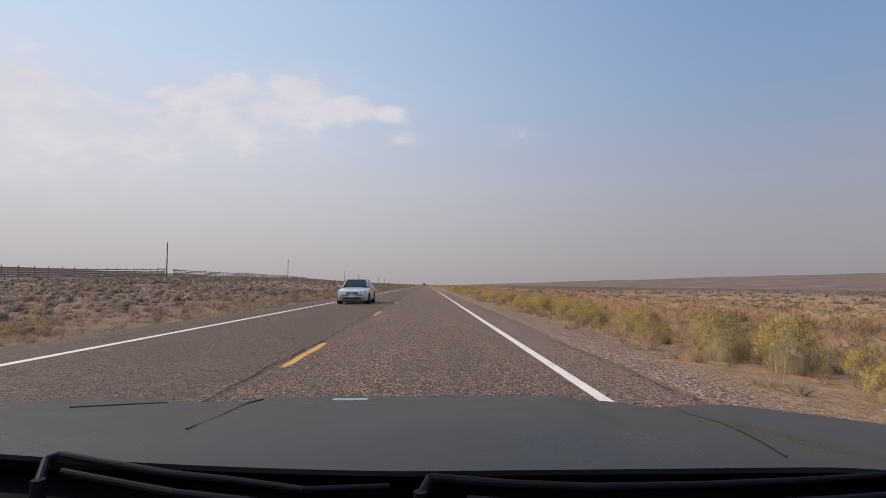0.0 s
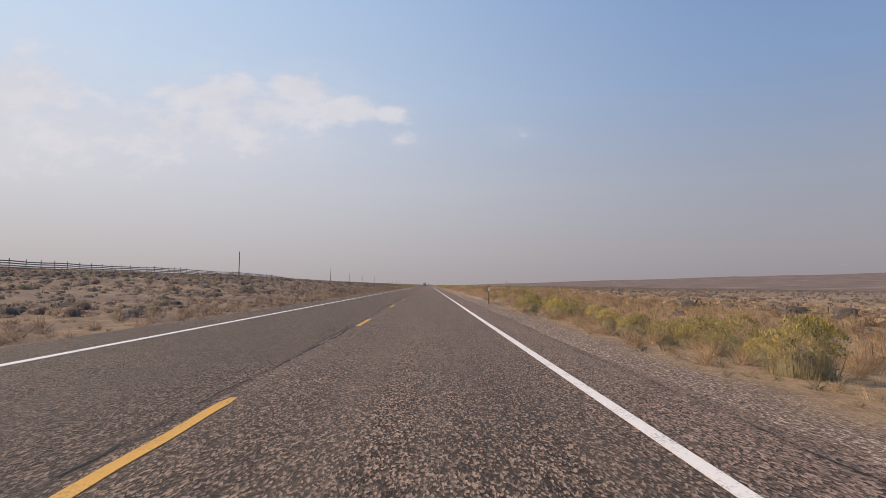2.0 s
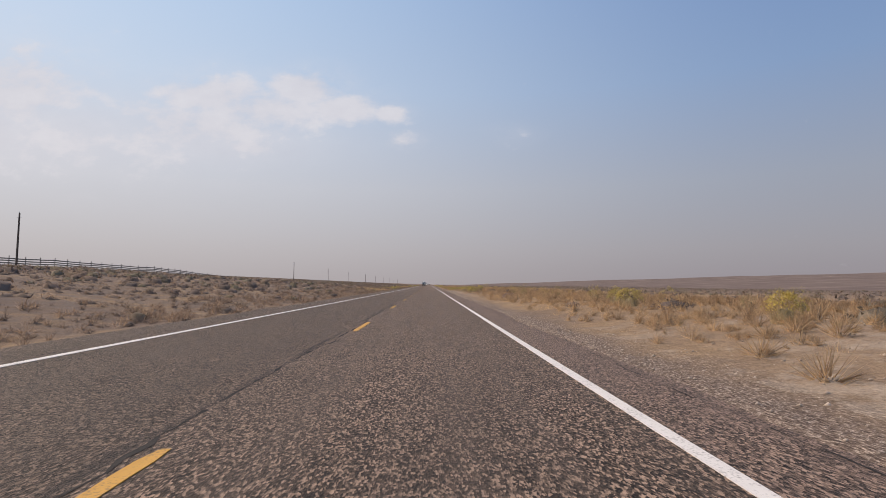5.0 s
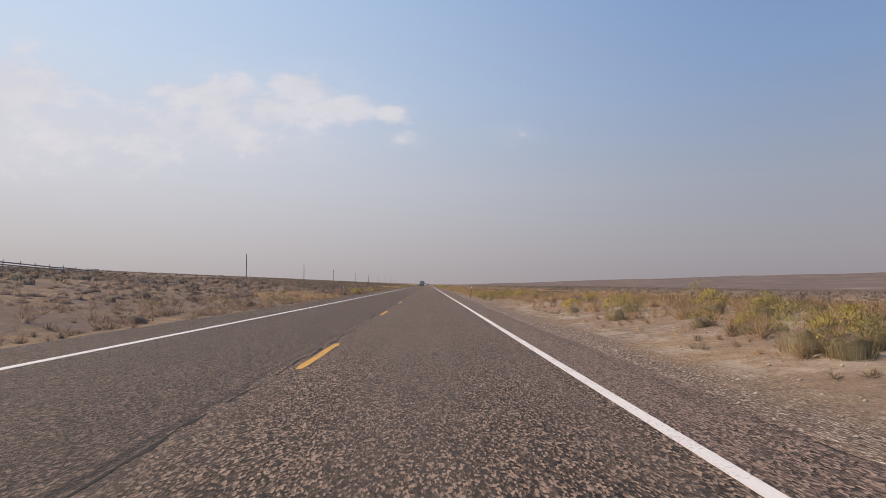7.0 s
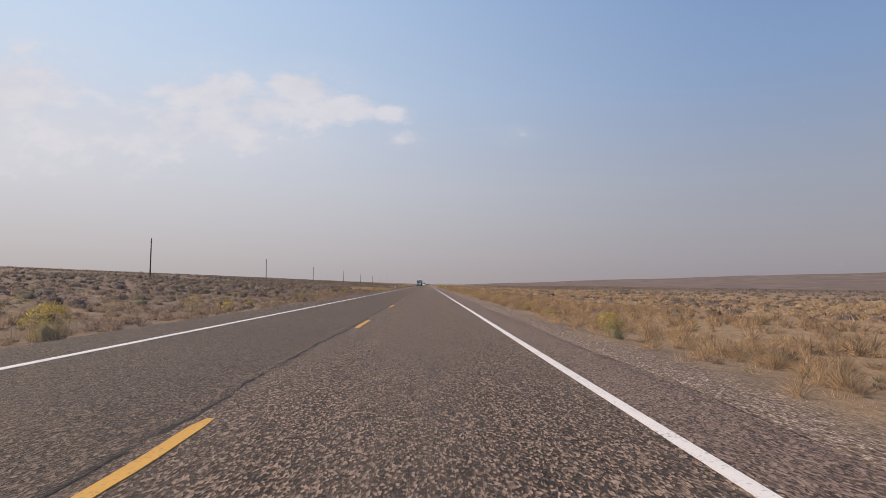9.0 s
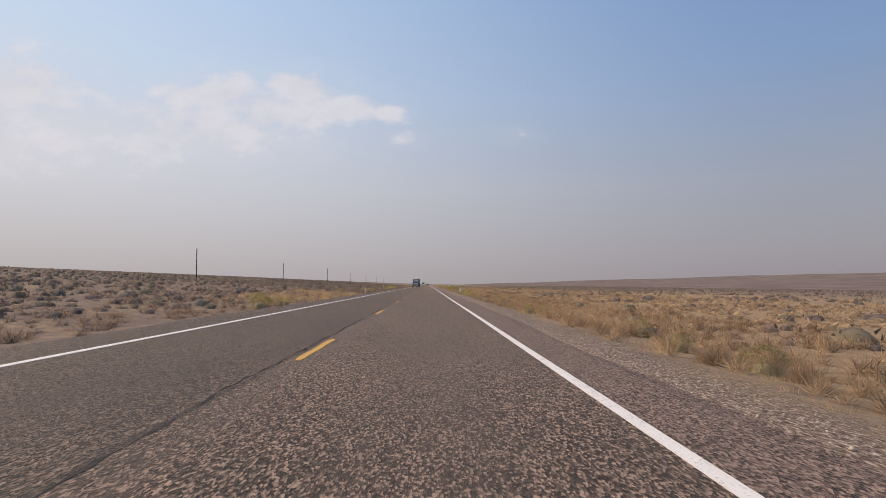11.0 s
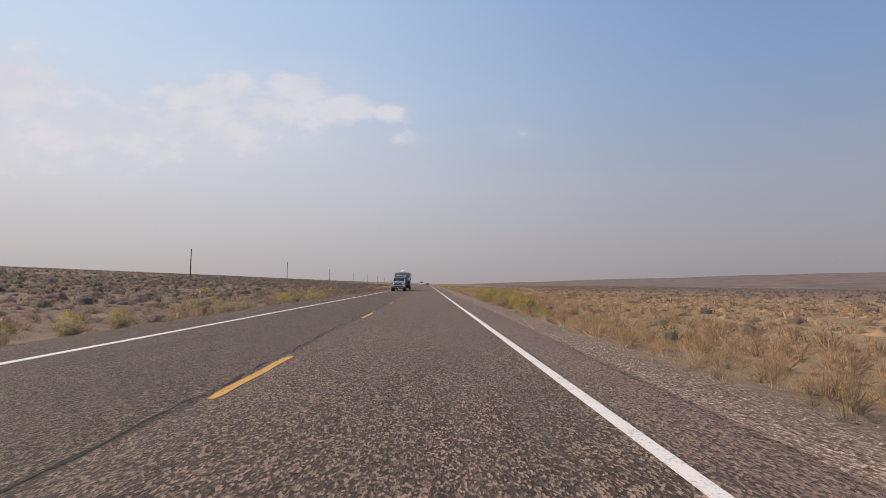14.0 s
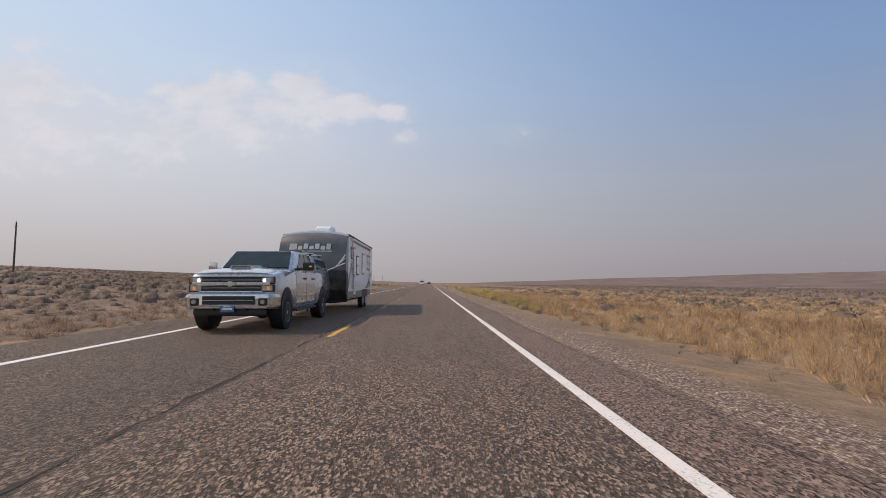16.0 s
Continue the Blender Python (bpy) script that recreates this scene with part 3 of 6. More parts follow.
def rounded_panel(w, h, y, z):
    bm = box(w, 0.006, h, 0, y, z)
    bmesh.ops.bevel(bm, geom=[e for e in bm.edges if e.calc_length() < 0.01], offset=0.02, segments=3, affect="EDGES")
    return bm


mile_sign(6.5, 439.15, 1)
mile_sign(-6.75, 439.5, -1)


def fence_post(x, y, tall):
    z = float(height(x, y))
    e = empty("fence_post", x, y, z, label="thin weathered wooden fence post in dry grass", category="fence post", group="posts in the grass")
    part("shaft", rod((0, 0, -0.3), (0, 0, tall), 0.036, 0.030, 8), WOOD, e)
    part("tip", rod((0, 0, tall), (0, 0, tall + 0.04), 0.030, 0.012, 8), WOOD, e)


fence_post(14.6, 151.3, 1.45)


def fence_brace(x, y):
    """Two posts with a top rail: the corner of a far pasture fence."""
    z = float(height(x, y))
    e = empty("fence_brace", x, y, z, 12, label="weathered wooden fence brace of two posts and rail", category="fence")
    for s in (-1.4, 1.4):
        part("post", rod((s, 0, -0.3), (s, 0, 1.35), 0.09, 0.08, 8), WOOD, e)
    part("top_rail", rod((-1.45, 0.05, 1.05), (1.45, 0.05, 1.08), 0.07, 0.07, 8), WOOD, e)
    part("brace_wire", rod((-1.4, 0, 0.1), (1.4, 0, 1.0), 0.012, 0.012, 6), DARK_STEEL, e)


fence_brace(95.0, 110.0)

# ---- vehicles ----
def glossy(name, c, rough=0.3, metal=0.0, coat=1.0, dust=(0.42, 0.34, 0.27), amount=0.22):
    """Vehicle paint with a clear coat and a film of road dust."""
    def build(n, b):
        p = local(n)
        d = n.math("MULTIPLY", n.ramp(n.noise(p, 2.6, 6.0, 0.65), [(0.38, 0.0), (0.72, 1.0)]), amount)
        n.wire(n.mix(d, c, dust), b.inputs["Base Color"])
        n.wire(n.math("ADD", rough, n.math("MULTIPLY", d, 0.8), True), b.inputs["Roughness"])
        b.inputs["Metallic"].default_value = metal
        b.inputs["Coat Weight"].default_value = coat
        b.inputs["Coat Roughness"].default_value = 0.06
    return material(name, build)


def lit(name, c, power):
    def build(n, b):
        b.inputs["Base Color"].default_value = (*c, 1)
        b.inputs["Roughness"].default_value = 0.15
        b.inputs["Emission Color"].default_value = (*c, 1)
        b.inputs["Emission Strength"].default_value = power
    return material(name, build)


SILVER = glossy("silver_paint", (0.56, 0.57, 0.585), 0.24, 0.45, amount=0.08)
PEARL = glossy("pale_silver_paint", (0.56, 0.565, 0.57), 0.30, 0.25)
HOOD_PAINT = glossy("dark_green_grey_paint", (0.016, 0.019, 0.021), 0.26, 0.0, 0.0, (0.17, 0.142, 0.110), 0.16)
HOOD_PAINT.node_tree.nodes["Principled BSDF"].inputs["Specular IOR Level"].default_value = 0.08
WHITE_PAINT = glossy("white_paint", (0.84, 0.83, 0.82), 0.35, 0.0, 0.5)
TRAILER_SIDE = glossy("trailer_fibreglass", (0.88, 0.87, 0.86), 0.38, 0.0, 0.3, amount=0.10)
TRAILER_GREY = glossy("trailer_dark_grey", (0.105, 0.096, 0.094), 0.36, 0.0, 0.3)
TRAILER_BLACK = glossy("trailer_black", (0.020, 0.018, 0.019), 0.60, 0.0, 0.0)
CHROME = worn("chrome", (0.50, 0.50, 0.52), (0.72, 0.72, 0.73), 9.0, 0.18, 1.0, 0.0)
BLACK = worn("black_plastic", (0.012, 0.012, 0.013), (0.032, 0.031, 0.032), 20.0, 0.55)
RUBBER = worn("tyre_rubber", (0.014, 0.013, 0.013), (0.045, 0.040, 0.037), 14.0, 0.85)
RIM = worn("alloy", (0.50, 0.50, 0.50), (0.70, 0.70, 0.71), 8.0, 0.35, 0.5, 0.0)
GLASS = glossy("tinted_glass", (0.020, 0.032, 0.034), 0.06, 0.0, 0.0, amount=0.04)
GLASS.node_tree.nodes["Principled BSDF"].inputs["Specular IOR Level"].default_value = 0.22
# pale grey base colour holds the reflections of the trailer panes
PANE = glossy("pane_reflection_grey", (0.30, 0.30, 0.30), 0.08, 0.0, 0.6, amount=0.1)
AMBER_LENS = glossy("amber_lens", (0.45, 0.17, 0.03), 0.15)
COWL = worn("cowl_plastic", (0.007, 0.007, 0.010), (0.014, 0.014, 0.019), 6.0, 0.42, 0.0, 0.0)
COWL.node_tree.nodes["Principled BSDF"].inputs["Specular IOR Level"].default_value = 0.05
LENS = glossy("clear_lens", (0.55, 0.55, 0.55), 0.12, 0.6, 1.0, amount=0.05)
AMBER = lit("amber_lamp", (0.85, 0.30, 0.06), 0.35)
HEADLIGHT = lit("lit_headlight", (1.0, 0.90, 0.72), 3.0)
RED_LENS = glossy("red_lens", (0.30, 0.015, 0.012), 0.12)
PLATE_BLUE = worn("blue_plate", (0.09, 0.15, 0.27), (0.17, 0.24, 0.38), 30.0, 0.4)
GOLD = worn("gold_badge", (0.56, 0.52, 0.36), (0.70, 0.66, 0.50), 20.0, 0.4, 0.0, 0.0)


def loft(sections):
    """A closed skin over rings of points, mirrored about x = 0. Each ring runs from the bottom to the top of one side."""
    bm = bmesh.new()
    rings = []
    for pts in sections:
        ring = [bm.verts.new(p) for p in pts] + [bm.verts.new((-p[0], p[1], p[2])) for p in reversed(pts)]
        rings.append(ring)
    for a, b in zip(rings, rings[1:]):
        n = len(a)
        for i in range(n):
            bm.faces.new((a[i], a[(i + 1) % n], b[(i + 1) % n], b[i]))
    bm.faces.new(rings[0][::-1])
    bm.faces.new(rings[-1])
    bmesh.ops.recalc_face_normals(bm, faces=bm.faces[:])
    return bm


def hull_ring(y, hw, zb, zt, crown=0.03, tuck=0.06, waist=0.0):
    return [(hw - tuck, y, zb), (hw - 0.01, y, zb + 0.10), (hw, y, zb + 0.45 * (zt - zb)), (hw - 0.012 - waist, y, zt - 0.14), (hw - 0.05 - waist, y, zt - 0.03),
            (hw - 0.12 - waist, y, zt), (hw * 0.45, y, zt + crown)]


def rounded(bm, offset=0.02, angle=25):
    edges = [e for e in bm.edges if len(e.link_faces) == 2 and e.calc_face_angle(0) > radians(angle)]
    bmesh.ops.bevel(bm, geom=edges, offset=offset, segments=2, affect="EDGES", clamp_overlap=True)
    return bm


def frustum(base, top, zb, zt, bulge=0.04):
    """A cabin: base and top are (front y, rear y, half width)."""
    rows = []
    for f in (0.0, 0.5, 1.0):
        y0, y1, hw = (base[i] + (top[i] - base[i]) * f for i in range(3))
        rows.append((y0, y1, hw + bulge * 0.5 * math.sin(math.pi * f), zb + (zt - zb) * f))
    bm = bmesh.new()
    rings = [[bm.verts.new(p) for p in ((-hw, y0, z), (0, y0 - bulge, z), (hw, y0, z), (hw, y1, z), (0, y1 + bulge, z), (-hw, y1, z))] for y0, y1, hw, z in rows]
    for a, b in zip(rings, rings[1:]):
        for i in range(6):
            bm.faces.new((a[i], a[(i + 1) % 6], b[(i + 1) % 6], b[i]))
    bm.faces.new(rings[-1])
    bm.faces.new(rings[0][::-1])
    bmesh.ops.recalc_face_normals(bm, faces=bm.faces[:])
    return bm


def inlay(a, b, c, d, u0, u1, v0, v1, proud=0.006, thick=0.02, shape=None, bevel=0.0):
    """A slab on the flat face a b c d (a to b is u, a to d is v), standing a little proud of it; shape: points in u, v."""
    a, b, c, d = (Vector(p) for p in (a, b, c, d))
    n = (b - a).cross(d - a).normalized()
    pts = shape or [(u0, v0), (u1, v0), (u1, v1), (u0, v1)]
    bm = bmesh.new()
    lo, hi = [], []
    for u, v in pts:
        p = a.lerp(b, u).lerp(d.lerp(c, u), v)
        lo.append(bm.verts.new(p - n * thick))
        hi.append(bm.verts.new(p + n * proud))
    k = len(pts)
    bm.faces.new(hi)
    bm.faces.new(lo[::-1])
    for i in range(k):
        bm.faces.new((lo[i], lo[(i + 1) % k], hi[(i + 1) % k], hi[i]))
    bmesh.ops.recalc_face_normals(bm, faces=bm.faces[:])
    if bevel:
        bmesh.ops.bevel(bm, geom=[e for e in bm.edges if e.calc_length() < thick + proud + 0.001], offset=bevel, segments=3, affect="EDGES")
    return bm


def wheel(parent, x, y, r, w, spokes=6, dark=False):
    """A wheel on an axle along x; its outer face looks away from the middle of the vehicle."""
    s = 1 if x > 0 else -1
    e = empty("wheel", 0, 0, 0)
    e.parent = parent
    e.matrix_basis = pose(x, y, r)
    bm = bmesh.new()
    prof = [(r * 0.60, -w / 2), (r * 0.93, -w / 2), (r, -w / 2 + 0.03), (r, w / 2 - 0.03), (r * 0.93, w / 2), (r * 0.60, w / 2)]
    n = 28
    rings = [[bm.verts.new((k, q * math.cos(2 * math.pi * i / n), q * math.sin(2 * math.pi * i / n))) for q, k in prof] for i in range(n)]
    for i in range(n):
        p, q = rings[i], rings[(i + 1) % n]
        for j in range(len(prof)):
            j2 = (j + 1) % len(prof)
            bm.faces.new((p[j], q[j], q[j2], p[j2]))
    bmesh.ops.recalc_face_normals(bm, faces=bm.faces[:])
    part("tyre", bm, RUBBER, e, "black rubber tyre")
    bm = rod((s * -0.03, 0, 0), (s * (w / 2 - 0.05), 0, 0), r * 0.58, r * 0.58, 24)
    part("rim_well", bm, BLACK, e)
    bm = rod((s * (w / 2 - 0.06), 0, 0), (s * (w / 2 - 0.01), 0, 0), r * 0.15, r * 0.12, 16)
    for i in range(spokes):
        m = Matrix.Rotation(2 * math.pi * i / spokes, 4, "X")
        box(0.03, r * 0.16, r * 0.52, *(m @ Vector((s * (w / 2 - 0.03), 0, r * 0.33))), 0.006, m, bm)
    for k in range(24):
        m = Matrix.Rotation(2 * math.pi * k / 24, 4, "X")
        box(0.04, r * 0.17, r * 0.06, *(m @ Vector((s * (w / 2 - 0.025), 0, r * 0.59))), 0, m, bm)
    part("rim", bm, BLACK if dark else RIM, e, "alloy rim")


def mirror_pod(parent, x, y, z, w, h, mat, lamp=False):
    s = 1 if x > 0 else -1
    m = part("mirror", box(w, 0.12, h, x, y, z, 0.03), mat, parent, smooth=True)
    part("mirror_arm", rod((x - s * w * 0.5, y + 0.03, z - h * 0.25), (x - s * (w * 0.5 + 0.18), y + 0.06, z - h * 0.32), 0.03, 0.035), mat, m)
    if lamp:
        part("marker_lamp", box(0.07, 0.02, 0.04, x + s * w * 0.2, y - 0.065, z, 0.006), AMBER, m)


def plate(parent, x, y, z, mat):
    p = part("licence_plate", box(0.31, 0.012, 0.16, x, y, z, 0.004), mat, parent, "blue licence plate")
    part("plate_bar", box(0.22, 0.004, 0.05, x, y - 0.008, z - 0.005), WHITE_PAINT, p)
    part("plate_bar", box(0.16, 0.004, 0.018, x, y - 0.008, z + 0.055), WHITE_PAINT, p)


def pickup(x, y):
    """A heavy crew-cab pickup that faces the camera's way of travel, with a canopy over its bed."""
    e = empty("pickup_truck", x, y, 0, label="silver crew-cab pickup truck with canopy, headlights lit", category="pickup truck")
    rings = [hull_ring(0.10, 0.93, 0.62, 1.27, 0.02), hull_ring(0.16, 0.965, 0.55, 1.335, 0.03), hull_ring(0.55, 1.0, 0.50, 1.40, 0.04), hull_ring(1.2, 1.005, 0.48, 1.43, 0.05),
             hull_ring(1.75, 1.005, 0.46, 1.45, 0.04), hull_ring(2.2, 1.0, 0.46, 1.44), hull_ring(4.35, 1.0, 0.46, 1.44), hull_ring(4.40, 1.012, 0.48, 1.46), hull_ring(6.45, 1.012, 0.55, 1.46), hull_ring(6.55, 0.99, 0.60, 1.42)]
    body = part("body", loft(rings), SILVER, e, "silver painted body", smooth=True)
    # doors, handles and sill lines on both sides
    for s in (1, -1):
        for y0, y1 in ((1.92, 3.02), (3.06, 4.05)):
            q = [(s * 1.003, y0, 0.60), (s * 1.003, y1, 0.60), (s * 0.995, y1, 1.40), (s * 0.995, y0, 1.40)]
            if s < 0:
                q = [q[1], q[0], q[3], q[2]]
            d = part("door", inlay(*q, 0, 1, 0, 1, 0.006, 0.02, bevel=0.0), SILVER, e)
            part("door_handle", box(0.035, 0.22, 0.045, s * 1.022, y1 - 0.20, 1.24, 0.012), BLACK, d, "black door handle")
            part("side_moulding", box(0.02, y1 - y0 - 0.04, 0.05, s * 1.014, (y0 + y1) / 2, 0.78, 0.006), CHROME, d)
        part("running_board", box(0.16, 2.3, 0.06, s * 0.98, 2.95, 0.42, 0.02), BLACK, e, "black running board")
        for wy in (0.98, 5.24):
            part("wheel_arch", rod((s * 0.72, wy, 0.52), (s * 1.024, wy, 0.52), 0.50, 0.50, 28), BLACK, e, "black wheel arch")
            wheel(e, s * 0.915, wy, 0.41, 0.24)
        mirror_pod(e, s * (1.28 if s > 0 else 1.24), 2.05, 1.56, 0.30 if s > 0 else 0.20, 0.22, BLACK if s > 0 else CHROME, s > 0)
        for z in (1.185, 1.005):
            part("lamp_bezel", box(0.33, 0.10, 0.165, s * 0.80, 0.104, z, 0.02), BLACK, e, "black lamp surround")
        part("headlight", box(0.29, 0.10, 0.125, s * 0.80, 0.092, 1.185, 0.02), LENS, e, "clear headlight with amber edge")
        part("headlight_bulb", rod((s * 0.74, 0.055, 1.185), (s * 0.74, 0.035, 1.185), 0.040, 0.036, 16), HEADLIGHT, e, "lit headlight")
        part("turn_signal", box(0.06, 0.05, 0.10, s * 0.91, 0.055, 1.185, 0.01), AMBER_LENS, e, "amber turn signal")
        part("lower_lamp", box(0.25, 0.10, 0.13, s * 0.80, 0.085, 1.005, 0.02), LENS, e)
        part("lower_signal", box(0.07, 0.05, 0.075, s * 0.83, 0.045, 1.005, 0.01), AMBER, e, "lit amber lamp")
        fog = part("fog_lamp_housing", box(0.20, 0.06, 0.17, s * 0.76, -0.112, 0.70, 0.03), BLACK, e)
        part("fog_lamp", rod((s * 0.76, -0.13, 0.70), (s * 0.76, -0.155, 0.70), 0.055, 0.05, 16), LENS, fog)
        part("tow_hook", box(0.06, 0.10, 0.05, s * 0.36, -0.06, 0.52, 0.015), BLACK, e)
    part("hood", rounded(loft([[(0.86, 0.14, 1.30), (0.80, 0.14, 1.345), (0.40, 0.10, 1.365)], [(0.90, 0.5, 1.38), (0.84, 0.5, 1.43), (0.42, 0.5, 1.465)],
                               [(0.92, 1.70, 1.43), (0.86, 1.70, 1.475), (0.42, 1.70, 1.515)]]), 0.012), SILVER, e, smooth=True)
    scoop = part("hood_scoop", rounded(loft([[(0.26, 0.62, 1.44), (0.25, 0.62, 1.535)], [(0.34, 1.15, 1.46), (0.30, 1.15, 1.565)], [(0.36, 1.6, 1.47), (0.30, 1.6, 1.53)]]), 0.01), SILVER, e)
    for k in range(2):
        part("scoop_slot", box(0.44, 0.03, 0.022, 0, 0.613, 1.475 + 0.035 * k, 0.004), BLACK, scoop)
    part("grille", box(1.36, 0.08, 0.36, 0, 0.075, 1.10, 0.02), BLACK, e, "black grille between chrome bars")
    for z, h in ((1.275, 0.035), (1.10, 0.075), (0.925, 0.035)):
        part("grille_bar", box(1.42 if z != 1.10 else 1.76, 0.05, h, 0, 0.035, z, 0.012), CHROME, e, "chrome grille bar")
    for z in (1.19, 1.01):
        part("grille_slat", box(1.30, 0.03, 0.014, 0, 0.04, z, 0.003), CHROME, e)
    badge = box(0.24, 0.02, 0.065, -0.02, -0.006, 1.10, 0.01)
    box(0.10, 0.02, 0.12, -0.02, 0.000, 1.10, 0.01, bm=badge)
    part("badge", badge, GOLD, e, "gold cross-shaped badge")
    bumper = part("bumper", rounded(loft([[(0.86, -0.10, 0.54), (0.90, -0.12, 0.60), (0.90, -0.12, 0.80), (0.86, -0.09, 0.87)], [(1.0, 0.02, 0.54), (1.02, 0.02, 0.60), (1.02, 0.02, 0.80), (1.0, 0.02, 0.87)],
                                          [(1.0, 0.36, 0.54), (1.02, 0.40, 0.60), (1.02, 0.40, 0.80), (1.0, 0.36, 0.87)]]), 0.02), CHROME, e, "chrome front bumper")
    part("air_intake", box(1.16, 0.05, 0.19, 0, -0.115, 0.735, 0.015), BLACK, bumper)
    part("intake_slat", box(1.12, 0.02, 0.014, 0, -0.138, 0.735, 0.003), CHROME, bumper)
    part("bumper_strip", box(1.06, 0.04, 0.03, 0, -0.125, 0.625, 0.01), CHROME, bumper)
    part("air_dam", box(1.62, 0.14, 0.14, 0, 0.02, 0.46, 0.03), BLACK, e, "black air dam")
    plate(e, -0.02, -0.135, 0.55, PLATE_BLUE)
    part("chassis", box(1.3, 5.9, 0.28, 0, 3.2, 0.50, 0.03), BLACK, e)
    # cab
    base, top, zb, zt = (1.60, 4.28, 0.955), (2.42, 4.12, 0.80), 1.42, 1.995
    cab = part("cab", rounded(frustum(base, top, zb, zt), 0.05), SILVER, e, smooth=True)
    fl, fr = (-base[2], base[0] - 0.012, zb), (base[2], base[0] - 0.012, zb)
    tl, tr = (-top[2], top[0] - 0.012, zt), (top[2], top[0] - 0.012, zt)
    part("windscreen", inlay(fl, fr, tr, tl, 0.05, 0.95, 0.14, 0.92, 0.035, 0.02), GLASS, e, "dark tinted windscreen")
    for s in (1, -1):
        q = [(s * base[2], base[0], zb), (s * base[2], base[1], zb), (s * top[2], top[1], zt), (s * top[2], top[0], zt)]
        if s < 0:
            q = [q[1], q[0], q[3], q[2]]
        for u0, u1 in ((0.17, 0.50), (0.54, 0.90)):
            shape = [(u0, 0.10), (u1, 0.10), (u1, 0.88), (u0 + (0.14 if u0 < 0.3 else 0), 0.88)]
            if s < 0:
                shape = [(1 - u, v) for u, v in reversed(shape)]
            part("side_window", inlay(*q, 0, 1, 0, 1, 0.026, 0.02, shape), GLASS, cab, "dark side window")
    # canopy over the bed, with rack bars
    cbase, ctop = (4.36, 6.50, 0.955), (4.42, 6.30, 0.83)
    canopy = part("canopy", rounded(frustum(cbase, ctop, 1.44, 1.95), 0.05), PEARL, e, "pale bed canopy")
    for s in (1, -1):
        q = [(s * cbase[2], cbase[0], 1.44), (s * cbase[2], cbase[1], 1.44), (s * ctop[2], ctop[1], 1.95), (s * ctop[2], ctop[0], 1.95)]
        if s < 0:
            q = [q[1], q[0], q[3], q[2]]
        part("canopy_window", inlay(*q, 0.10, 0.90, 0.18, 0.82, 0.026, 0.02, bevel=0.0), GLASS, canopy, "dark canopy window")
    for xx, yy, w in ((-0.32, 3.75, 0.80), (0, 4.75, 1.62), (0, 6.0, 1.62)):
        part("rack_bar", box(w, 0.07, 0.035, xx, yy, 2.06, 0.012), PEARL, e, "pale roof rack crossbar")
        for s in (1, -1):
            part("rack_foot", box(0.06, 0.08, 0.10, xx + s * (w / 2 - 0.1), yy, 2.0, 0.01), BLACK, e)
    part("ladder", box(0.06, 2.6, 0.04, 0.62, 5.3, 2.10, 0.01), CHROME, e)
    part("antenna", rod((0.62, 3.9, 1.95), (0.62, 4.05, 2.25), 0.006, 0.004, 6), BLACK, e)
    return e


